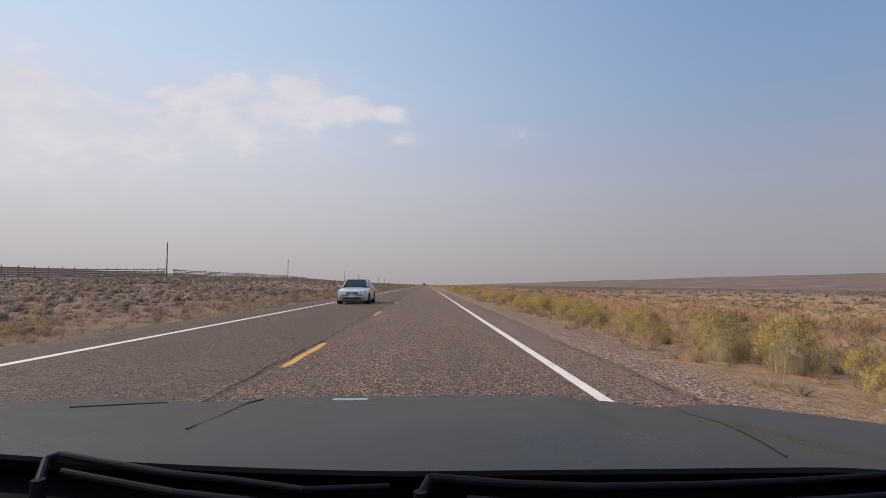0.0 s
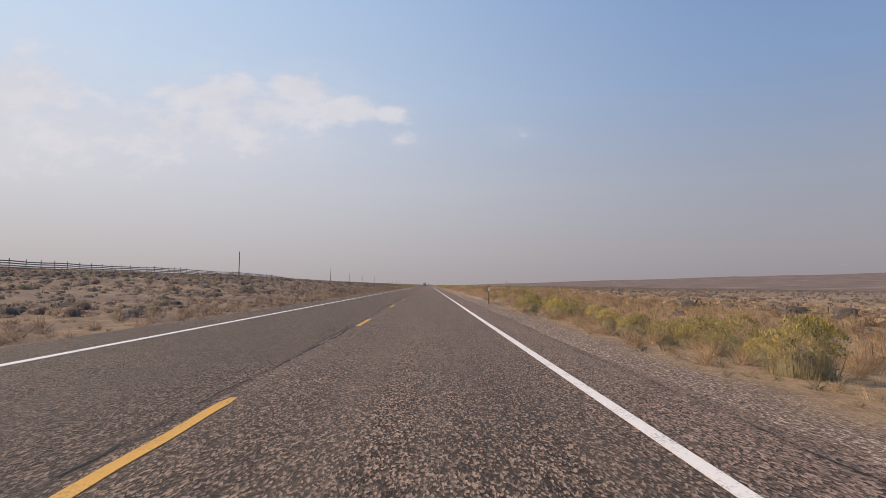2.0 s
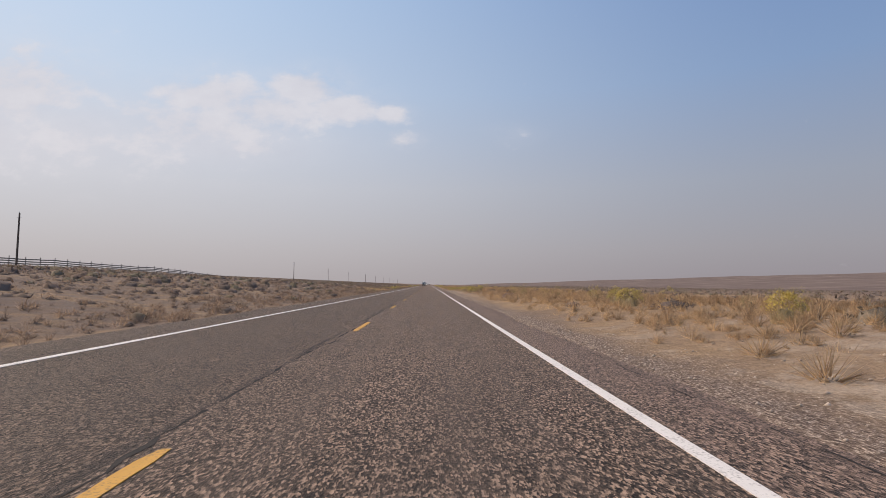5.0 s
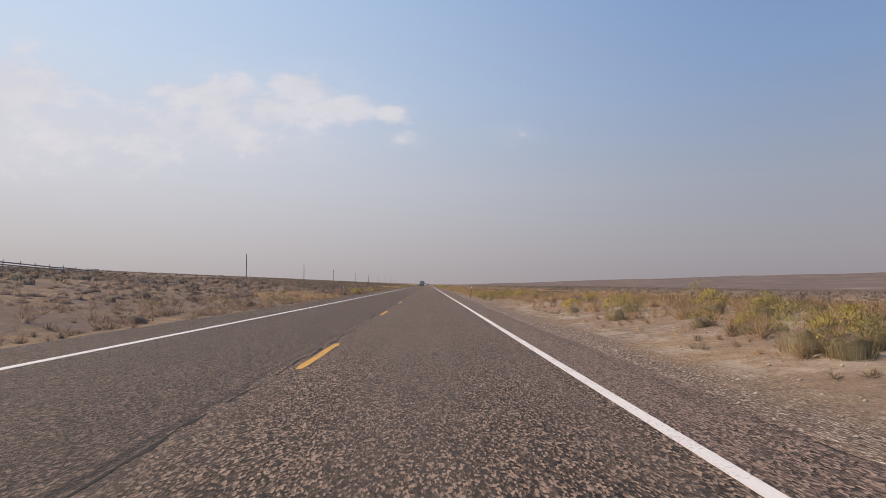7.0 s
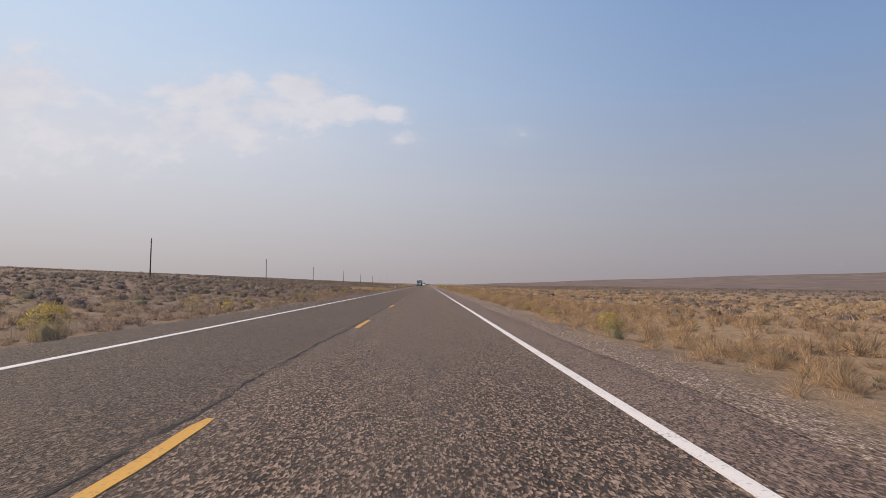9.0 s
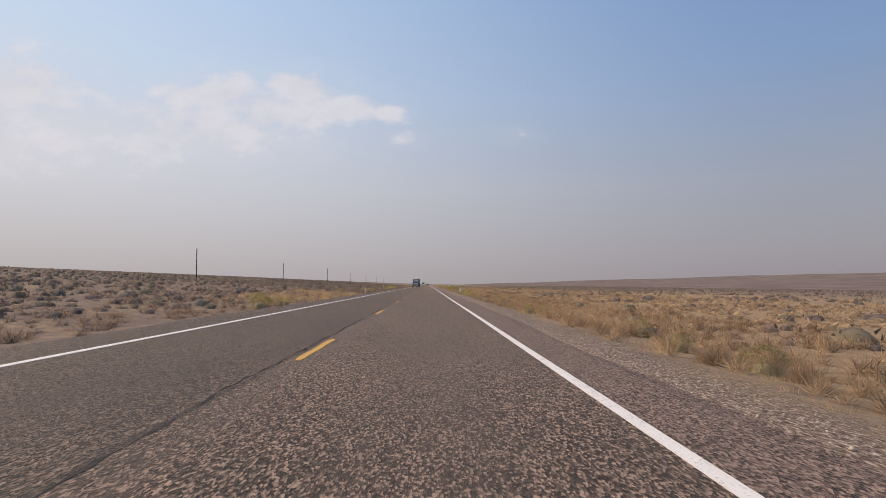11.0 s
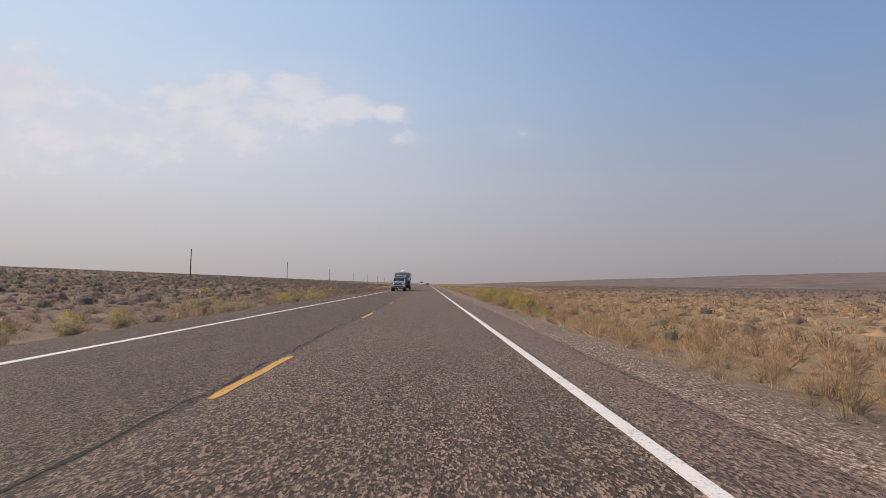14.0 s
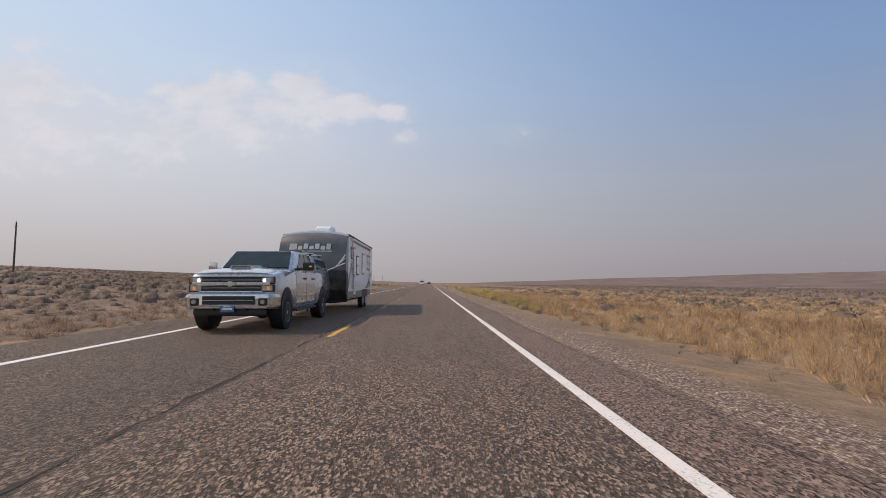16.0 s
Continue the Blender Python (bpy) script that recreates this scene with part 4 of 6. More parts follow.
def travel_trailer(x, y):
    """A long travel trailer with a curved dark front cap and pale sides."""
    e = empty("travel_trailer", x, y, 0, label="pale travel trailer with a curved dark grey front", category="trailer")
    hw, length = 1.21, 8.75
    front = [(0.35, 0.50), (0.12, 0.85), (0.02, 1.30), (0.0, 1.75), (0.06, 2.20), (0.18, 2.55), (0.38, 2.78), (0.70, 2.90), (1.05, 2.945)]

    def shell(points, w):
        bm = bmesh.new()
        rows = []
        for k in range(9):
            f = k / 4 - 1
            rows.append([bm.verts.new((w * f, q[0] + (0.05 * f * f if q[0] < 0.4 else 0.0), q[1] + 0.13 * (1 - f * f) * min(max((q[1] - 2.1) / 0.8, 0), 1))) for q in points])
        for a, b in zip(rows, rows[1:]):
            for i in range(len(points)):
                j = (i + 1) % len(points)
                bm.faces.new((a[i], a[j], b[j], b[i]))
        bm.faces.new(rows[0][::-1])
        bm.faces.new(rows[-1])
        bmesh.ops.recalc_face_normals(bm, faces=bm.faces[:])
        return bm

    cap = part("front_cap", rounded(shell(front + [(1.05, 2.90), (0.66, 2.80), (0.66, 0.50)], hw + 0.006), 0.015, 60), TRAILER_GREY, e, "dark grey curved front cap", smooth=True)
    part("front_skirt", rounded(shell([(0.33, 0.42), (0.06, 0.86), (-0.012, 1.25), (-0.018, 1.58), (0.50, 1.50), (0.50, 0.42)], hw + 0.012), 0.02, 40), TRAILER_BLACK, cap, "black lower front")
    body = part("box_body", rounded(shell([(0.50, 0.52), (0.60, 2.94), (1.05, 2.955), (7.6, 2.965), (length - 0.15, 2.93), (length, 2.75), (length, 0.75), (length - 0.7, 0.52)], hw), 0.03, 40), TRAILER_SIDE, e, "pale fibreglass sides")
    part("roof_trim", box(0.05, length - 0.9, 0.06, hw + 0.01, length / 2 + 0.3, 2.92, 0.015), TRAILER_BLACK, body)
    part("roof_trim", box(0.05, length - 0.9, 0.06, -hw - 0.01, length / 2 + 0.3, 2.92, 0.015), TRAILER_BLACK, body)
    # the brand lettering stands as a band of plain pale shapes
    for k in range(7):
        tall = 0.30 if k in (0, 2, 4, 6) else 0.22
        slant = Matrix.Identity(4)
        slant[0][2] = 0.22
        for mat, off, grow in ((TRAILER_BLACK, 0.0, 0.035), (WHITE_PAINT, -0.012, 0.0)):
            part("front_mark", box((0.27 if k == 0 else 0.165) + grow, 0.03, tall + grow, -0.66 + 0.205 * k + (-0.04 if k == 0 else 0.0), 0.118 + off, 2.36 + tall / 2 - 0.11, 0.012,
                                  Matrix.Rotation(radians(16), 4, "X") @ slant), mat, cap, "plain pale shape on the front" if off else "")
    part("front_mark", box(1.0, 0.03, 0.03, 0.2, 0.085, 2.27, 0.01, Matrix.Rotation(radians(14), 4, "X")), WHITE_PAINT, cap)
    for s in (1, -1):
        for x0, z0, x1, z1 in ((0.52, 1.56, 1.20, 1.84), (0.80, 1.66, 1.20, 2.02), (0.96, 1.82, 1.20, 2.14)):
            part("front_streak", box(math.hypot(x1 - x0, z1 - z0), 0.03, 0.045, s * (x0 + x1) / 2, 0.022, (z0 + z1) / 2, 0.010, Matrix.Rotation(-s * math.atan2(z1 - z0, x1 - x0), 4, "Y")), WHITE_PAINT, cap, "pale slanted streak")
        side = [(s * hw, 0.5, 0.5), (s * hw, length, 0.5), (s * hw, length, 2.9), (s * hw, 0.5, 2.9)]
        flip = s < 0
        if flip:
            side = [side[1], side[0], side[3], side[2]]

        def on_side(name, y0, y1, z0, z1, mat, parent, label="", proud=0.008, shape=None, bevel=0.0):
            u = lambda yy: (yy - 0.5) / (length - 0.5) if not flip else 1 - (yy - 0.5) / (length - 0.5)
            v = lambda zz: (zz - 0.5) / 2.4
            pts = [(u(a), v(b)) for a, b in (shape or [(y0, z0), (y1, z0), (y1, z1), (y0, z1)])]
            if flip:
                pts = pts[::-1]
            return part(name, inlay(*side, 0, 1, 0, 1, proud, 0.02, pts, bevel), mat, parent, label)

        on_side("lower_band", 0.62, length - 0.75, 0.54, 0.80, TRAILER_GREY, body, "dark grey lower band")
        on_side("swoosh", 0, 0, 0, 0, TRAILER_GREY, body, "dark sweeping stripe", 0.007, [(0.60, 1.20), (0.80, 1.45), (1.5, 1.90), (1.2, 1.45), (0.9, 1.10), (0.60, 0.82)])
        on_side("swoosh", 0, 0, 0, 0, WHITE_PAINT, body, "pale sweeping stripe", 0.012, [(0.60, 1.36), (0.85, 1.60), (1.3, 1.95), (0.95, 1.55), (0.60, 1.24)])
        on_side("swoosh", 0, 0, 0, 0, TRAILER_GREY, body, "", 0.007, [(5.6, 0.85), (6.6, 1.05), (8.4, 1.75), (8.4, 1.55), (6.9, 0.90)])
        for y0, y1, z0, z1 in ((1.25, 1.75, 2.05, 2.50), (2.75, 3.55, 1.45, 2.25), (4.6, 5.4, 1.50, 2.45), (6.5, 7.3, 1.75, 2.45)):
            w = on_side("window_frame", y0, y1, z0, z1, BLACK, body, "black-framed window", 0.016)
            on_side("pane", y0 + 0.05, y1 - 0.05, z0 + 0.05, z1 - 0.05, PANE, w, "", 0.021)
            on_side("window_bar", y0 + 0.06, y1 - 0.06, (z0 + z1) / 2 - 0.015, (z0 + z1) / 2 + 0.015, BLACK, w, "", 0.026)
        d = on_side("door_frame", 1.95, 2.60, 0.62, 2.55, BLACK, body, "dark door surround", 0.010)
        on_side("door", 1.99, 2.56, 0.66, 2.51, TRAILER_SIDE, d, "pale entry door", 0.018)
        on_side("door_window", 2.09, 2.46, 1.55, 2.35, PANE, d, "", 0.024)
        on_side("door_latch", 2.03, 2.09, 1.30, 1.46, BLACK, d, "", 0.03)
        on_side("hatch", 3.4, 4.3, 0.84, 1.25, TRAILER_SIDE, body, "storage hatch", 0.014)
        part("awning_tube", rod((s * (hw + 0.06), 1.4, 2.80), (s * (hw + 0.06), 7.4, 2.80), 0.055, 0.055, 12), TRAILER_SIDE, body, "rolled awning")
        for yy in (1.5, 7.3):
            part("awning_arm", box(0.05, 0.05, 1.9, s * (hw + 0.035), yy, 1.85, 0.01), CHROME, body)
        part("wheel_skirt", box(0.02, 2.0, 0.34, s * (hw + 0.004), 5.65, 0.66, 0.006), BLACK, body)
        for wy in (5.2, 6.1):
            wheel(e, s * 1.10, wy, 0.35, 0.21, 8)
        part("stabiliser", rod((s * 0.9, 7.9, 0.55), (s * 0.9, 8.2, 0.30), 0.03, 0.03), BLACK, e)
    part("chassis", box(1.7, 8.2, 0.16, 0, 4.4, 0.46, 0.02), BLACK, e)
    part("hitch", rod((0.55, 0.5, 0.50), (0.0, -1.0, 0.52), 0.05, 0.05), BLACK, e)
    part("hitch", rod((-0.55, 0.5, 0.50), (0.0, -1.0, 0.52), 0.05, 0.05), BLACK, e)
    part("jack", rod((0, -0.55, 0.15), (0, -0.55, 0.95), 0.04, 0.035), BLACK, e)
    part("gas_cover", box(0.62, 0.42, 0.55, 0, -0.22, 0.82, 0.10), BLACK, e, "black gas bottle cover", smooth=True)
    ac = part("air_conditioner", rounded(loft([[(0.30, 1.9, 3.0), (0.26, 1.96, 3.28)], [(0.36, 2.2, 3.0), (0.32, 2.2, 3.40)], [(0.36, 3.0, 3.0), (0.32, 2.9, 3.38)]]), 0.02), WHITE_PAINT, e, "white rooftop air conditioner")
    for k in range(4):
        part("vent_slot", box(0.5, 0.02, 0.012, 0, 3.02 - 0.02 * k, 3.13 + 0.045 * k), BLACK, ac)
    for yy in (4.6, 6.6):
        part("roof_vent", box(0.40, 0.40, 0.12, 0, yy, 3.12, 0.03), WHITE_PAINT, e, "white roof vent")
    return e


def saloon(x, y, paint, label, name="sedan", turned=False, size=1.0):
    """A four-door car; its nose is at y and it faces back along the road (or ahead, where turned)."""
    e = empty(name, x, y, 0, 180 if turned else 0, label=label, category="car")
    e.scale = (size, size, size)
    rings = [hull_ring(0.0, 0.64, 0.30, 0.66, 0.02), hull_ring(0.07, 0.80, 0.22, 0.74, 0.03), hull_ring(0.35, 0.885, 0.18, 0.80, 0.05), hull_ring(0.95, 0.905, 0.18, 0.89, 0.06),
             hull_ring(1.45, 0.91, 0.18, 0.96, 0.04), hull_ring(3.9, 0.91, 0.18, 1.0, 0.02), hull_ring(4.45, 0.885, 0.22, 1.02, 0.03), hull_ring(4.75, 0.80, 0.30, 0.94, 0.02)]
    part("body", loft(rings), paint, e, smooth=True)
    base, top, zb, zt = (1.28, 4.25, 0.80), (2.08, 3.55, 0.60), 0.95, 1.455
    cab = part("cabin", rounded(frustum(base, top, zb, zt, 0.06), 0.06), paint, e, smooth=True)
    fl, fr, tr, tl = (-base[2], base[0] - 0.05, zb), (base[2], base[0] - 0.05, zb), (top[2], top[0] - 0.05, zt), (-top[2], top[0] - 0.05, zt)
    part("windscreen", inlay(fl, fr, tr, tl, 0.05, 0.95, 0.10, 0.93, 0.03, 0.02), GLASS, e, "dark windscreen")
    rl, rr, ur, ul = (base[2], base[1] + 0.05, zb), (-base[2], base[1] + 0.05, zb), (-top[2], top[1] + 0.05, zt), (top[2], top[1] + 0.05, zt)
    part("rear_window", inlay(rl, rr, ur, ul, 0.06, 0.94, 0.12, 0.90, 0.03, 0.02), GLASS, e)
    for s in (1, -1):
        q = [(s * base[2], base[0], zb), (s * base[2], base[1], zb), (s * top[2], top[1], zt), (s * top[2], top[0], zt)]
        if s < 0:
            q = [q[1], q[0], q[3], q[2]]
        for u0, u1, k in ((0.12, 0.48, 0.10), (0.51, 0.86, 0.0)):
            shape = [(u0, 0.10), (u1, 0.10), (u1 - (0.04 if k == 0 else 0), 0.88), (u0 + k, 0.88)]
            if s < 0:
                shape = [(1 - u, v) for u, v in reversed(shape)]
            part("side_window", inlay(*q, 0, 1, 0, 1, 0.036, 0.02, shape), GLASS, cab)
        for y0, y1 in ((1.55, 2.65), (2.69, 3.65)):
            q = [(s * 0.908, y0, 0.30), (s * 0.908, y1, 0.30), (s * 0.897, y1, 0.90), (s * 0.897, y0, 0.90)]
            if s < 0:
                q = [q[1], q[0], q[3], q[2]]
            d = part("door", inlay(*q, 0, 1, 0, 1, 0.008, 0.02), paint, e)
            part("door_handle", box(0.03, 0.18, 0.03, s * 0.918, y1 - 0.2, 0.80, 0.01), CHROME, d)
        for wy in (0.92, 3.72):
            part("wheel_arch", rod((s * 0.68, wy, 0.34), (s * 0.913, wy, 0.34), 0.375, 0.375, 24), BLACK, e)
            wheel(e, s * 0.845, wy, 0.325, 0.215)
        mirror_pod(e, s * 1.0, 1.72, 1.02, 0.17, 0.13, paint)
        part("headlight", inlay((s * 0.42, -0.01, 0.60), (s * 0.80, 0.10, 0.62), (s * 0.82, 0.20, 0.80), (s * 0.50, 0.05, 0.74), 0, 1, 0, 1, 0.03 * s, 0.03), LENS, e, "clear headlight")
        part("fog_lamp", rod((s * 0.66, 0.03, 0.36), (s * 0.66, 0.0, 0.36), 0.05, 0.05, 12), BLACK, e)
        part("tail_lamp", box(0.30, 0.06, 0.16, s * 0.66, 4.73, 0.80, 0.02), RED_LENS, e, "red tail lamp")
    part("grille", box(0.70, 0.05, 0.15, 0, 0.0, 0.640, 0.02), BLACK, e, "dark grille with chrome slats")
    for k in range(3):
        part("grille_slat", box(0.66, 0.02, 0.016, 0, -0.025, 0.600 + 0.04 * k, 0.004), CHROME, e)
    part("badge", rod((0, -0.03, 0.655), (0, -0.045, 0.655), 0.05, 0.05, 16), CHROME, e, "plain round badge")
    part("lower_intake", box(1.10, 0.08, 0.13, 0, 0.02, 0.345, 0.03), BLACK, e, "dark lower air intake")
    part("bumper", box(1.30, 0.10, 0.10, 0, 0.05, 0.50, 0.03), paint, e)
    plate(e, 0, -0.012, 0.48, WHITE_PAINT)
    part("underbody", box(1.5, 4.2, 0.14, 0, 2.35, 0.22, 0.03), BLACK, e)
    return e


def motor_home(x, y):
    """A white motor home far down the road, facing back along it."""
    e = empty("motor_home", x, y, 0, label="white motor home far down the highway", category="motor home")
    part("body", rounded(box(2.4, 7.6, 2.5, 0, 4.2, 1.75), 0.10), WHITE_PAINT, e, "white box body")
    part("cab", rounded(loft([hull_ring(0.0, 0.85, 0.4, 1.1), hull_ring(0.5, 0.98, 0.35, 1.25), hull_ring(1.2, 1.0, 0.35, 1.3)]), 0.03), WHITE_PAINT, e)
    part("windscreen", box(1.9, 0.05, 0.75, 0, 0.37, 1.75, 0.02, Matrix.Rotation(radians(-12), 4, "X")), GLASS, e, "dark windscreen")
    part("bumper", box(2.0, 0.15, 0.22, 0, -0.02, 0.52, 0.03), CHROME, e)
    for s in (1, -1):
        part("headlight", box(0.28, 0.05, 0.18, s * 0.66, -0.02, 0.86, 0.02), HEADLIGHT, e, "lit headlight")
        for wy in (0.9, 5.6):
            wheel(e, s * 0.98, wy, 0.38, 0.24)


saloon(-2.38, 30.6, PEARL, "pale silver four-door sedan on the highway")
pickup(-2.34, 544.75)
travel_trailer(-2.08, 551.75)
motor_home(-2.0, 826.0)
saloon(1.9, 905.0, TRAILER_GREY, "dark car far ahead on the highway", "car", True, 1.15)


def own_car():
    """The front of the car that carries the camera, as it stands at the start."""
    cx, cy = 1.98, 0.0
    e = empty("passenger_car", cx, cy, 0, label="dark grey-green car front with black wipers at rest", category="car")

    def top(x, d):
        f = (d - 0.40) / 0.72
        z = 0.985 - 0.098 * max(f, 0.0) ** 1.2 - (0.9 * (d - 1.06) ** 2 if d > 1.06 else 0.0)
        half = 0.205 + 0.115 * f
        xc = x + 0.02
        rise = min(max((half - abs(xc)) / 0.028 + 0.5, 0.0), 1.0) * min(max((d - 0.42) / 0.25, 0.0), 1.0)
        z += 0.010 * rise * rise * (3 - 2 * rise)
        if x > 0.30:
            z -= 0.090 * ((x - 0.30) / 0.6) ** 2
        z += 0.016 * math.exp(-((x - 0.66) / 0.10) ** 2) - 0.010 * math.exp(-((x - 0.46) / 0.07) ** 2)
        if x < -0.62:
            z -= 0.13 * ((-0.62 - x) / 0.5) ** 2
        z += 0.010 * math.exp(-((x + 0.66) / 0.13) ** 2)
        return z

    def back(x, d):
        """The rear edge of the hood sweeps forward to one side."""
        return d + 0.055 * min(max(-x, 0) / 0.38, 1.6) ** 1.5 * max(1 - (d - 0.405) / 0.65, 0.0)

    xs, ds = np.linspace(-1.12, 0.86, 100), np.concatenate([np.linspace(0.405, 1.06, 34), np.linspace(1.08, 1.42, 16)])
    verts = [(x, back(x, d), top(x, d)) for d in ds for x in xs]
    nx = len(xs)
    faces = [(j * nx + i, j * nx + i + 1, (j + 1) * nx + i + 1, (j + 1) * nx + i) for j in range(len(ds) - 1) for i in range(nx - 1)]
    hood = share("hood", mesh_from("hood", verts, faces, HOOD_PAINT, True), e, "dark grey-green glossy hood")
    hood.modifiers.new("thickness", "SOLIDIFY").thickness = 0.004
    hood.modifiers.new("crisp_rim", "EDGE_SPLIT").split_angle = radians(30)
    # crease lines of the raised middle panel, drawn dark with thin black rods
    for (x0, d0), (x1, d1), r in (((-0.49, 1.00), (-0.535, 0.76), 0.0013), ((-0.295, 0.95), (-0.27, 0.57), 0.0017), ((0.50, 1.05), (0.31, 0.44), 0.0008)):
        bm = bmesh.new()
        line = [(x0 + (x1 - x0) * k / 14, d0 + (d1 - d0) * k / 14) for k in range(15)]
        for (xa, da), (xb, db) in zip(line, line[1:]):
            rod((xa, back(xa, da), top(xa, da) + 0.0006), (xb, back(xb, db), top(xb, db) + 0.0006), r, r, 6, bm)
        part("hood_crease", bm, BLACK, hood)
    # chrome bar added where the hood only catches a highlight
    part("hood_edge_trim", box(0.062, 0.010, 0.003, -0.135, 0.93, top(-0.135, 0.93) + 0.001, 0.001), CHROME, hood, "small chrome bar standing in for a highlight on the hood")
    for s, x in ((-1, -1.13), (1, 0.87)):
        part("fender", box(0.05, 1.05, 0.42, x, 0.92, 0.52, 0.02), HOOD_PAINT, e)
        wheel(e, x - s * 0.12, 0.80, 0.33, 0.21)
    part("bumper", box(2.0, 0.12, 0.40, -0.13, 1.42, 0.50, 0.05), HOOD_PAINT, e)
    part("firewall", box(1.9, 0.04, 0.50, -0.13, 0.20, 0.62, 0.01), BLACK, e)
    part("cowl", box(1.96, 0.22, 0.03, -0.13, 0.315, 0.945, 0.01, Matrix.Rotation(radians(-4), 4, "X")), COWL, e, "black plastic cowl")
    part("cowl_lip", box(1.96, 0.12, 0.02, -0.13, 0.45, 0.945, 0.006), COWL, e)

    def wiper(line):
        """A tapered arm bent over its pivot, with the rubber blade along its far half."""
        n = len(line)
        bm = bmesh.new()
        for k, (p, q) in enumerate(zip(line, line[1:])):
            r0, r1 = 0.0038 - 0.0022 * k / n, 0.0038 - 0.0022 * (k + 1) / n
            rod(p, q, r0, r1, 10, bm)
        w = part("wiper", bm, COWL, e, "black windscreen wiper", smooth=True)
        x, d, z = line[0]
        part("wiper_pivot", rod((x, d, z - 0.035), (x, d, z + 0.004), 0.007, 0.005, 14), COWL, w)
        bm = bmesh.new()
        for p, q in zip(line[2:], line[3:]):
            rod((p[0] + 0.01, p[1] - 0.012, p[2] - 0.010), (q[0] + 0.01, q[1] - 0.012, q[2] - 0.010), 0.0030, 0.0030, 10, bm)
        part("wiper_blade", bm, COWL, w, smooth=True)

    wiper([(-0.302, 0.412, 0.975), (-0.318, 0.443, 0.984), (-0.311, 0.450, 0.986), (-0.273, 0.436, 0.985), (-0.198, 0.405, 0.985), (-0.141, 0.389, 0.985), (-0.087, 0.370, 0.985), (-0.027, 0.375, 0.985)])
    wiper([(-0.005, 0.372, 0.978), (0.002, 0.390, 0.985), (0.019, 0.387, 0.985), (0.059, 0.377, 0.985), (0.119, 0.369, 0.985), (0.203, 0.371, 0.985), (0.293, 0.379, 0.985), (0.348, 0.387, 0.985)])


own_car()

# ---- plants ----
rng = np.random.default_rng(11)


def facing(tri, normals):
    """Turns each triangle so that its face looks the way of its shading normals. Returns corners and normals, side by side."""
    t, n = tri.reshape(-1, 3, 3), normals.reshape(-1, 3, 3)
    flip = (np.cross(t[:, 1] - t[:, 0], t[:, 2] - t[:, 0]) * n.mean(1)).sum(1) < 0
    t[flip] = t[flip][:, [0, 2, 1]]
    n[flip] = n[flip][:, [0, 2, 1]]
    n /= np.linalg.norm(n, axis=2, keepdims=True)
    return np.concatenate([t.reshape(-1, 3), n.reshape(-1, 3)], 1)


def blades(n, tall, spread, wide, lean, seed):
    """A tuft: n pointed blades that fan out from the ground."""
    g = np.random.default_rng(seed)
    a, r = g.uniform(0, 2 * np.pi, n), spread * np.sqrt(g.uniform(0, 1, n)) * 0.5
    foot = np.stack([r * np.cos(a), r * np.sin(a), np.full(n, -0.03)], 1)
    h = tall * g.uniform(0.5, 1.0, n)
    out = lean * h * g.uniform(0.2, 1.0, n)
    tip = foot + np.stack([out * np.cos(a + g.normal(0, 0.5, n)), out * np.sin(a + g.normal(0, 0.5, n)), h], 1)
    t = g.uniform(0, 2 * np.pi, n)
    side = np.stack([np.cos(t), np.sin(t), np.zeros(n)], 1) * (wide * g.uniform(0.6, 1.2, n) / 2)[:, None]
    tri = np.stack([foot - side, foot + side, tip], 1)
    soft = np.stack([np.cos(a) * 0.7, np.sin(a) * 0.7, np.full(n, 0.8)], 1) + g.normal(0, 0.25, (n, 3))
    return facing(tri, np.repeat(soft[:, None, :], 3, 1))


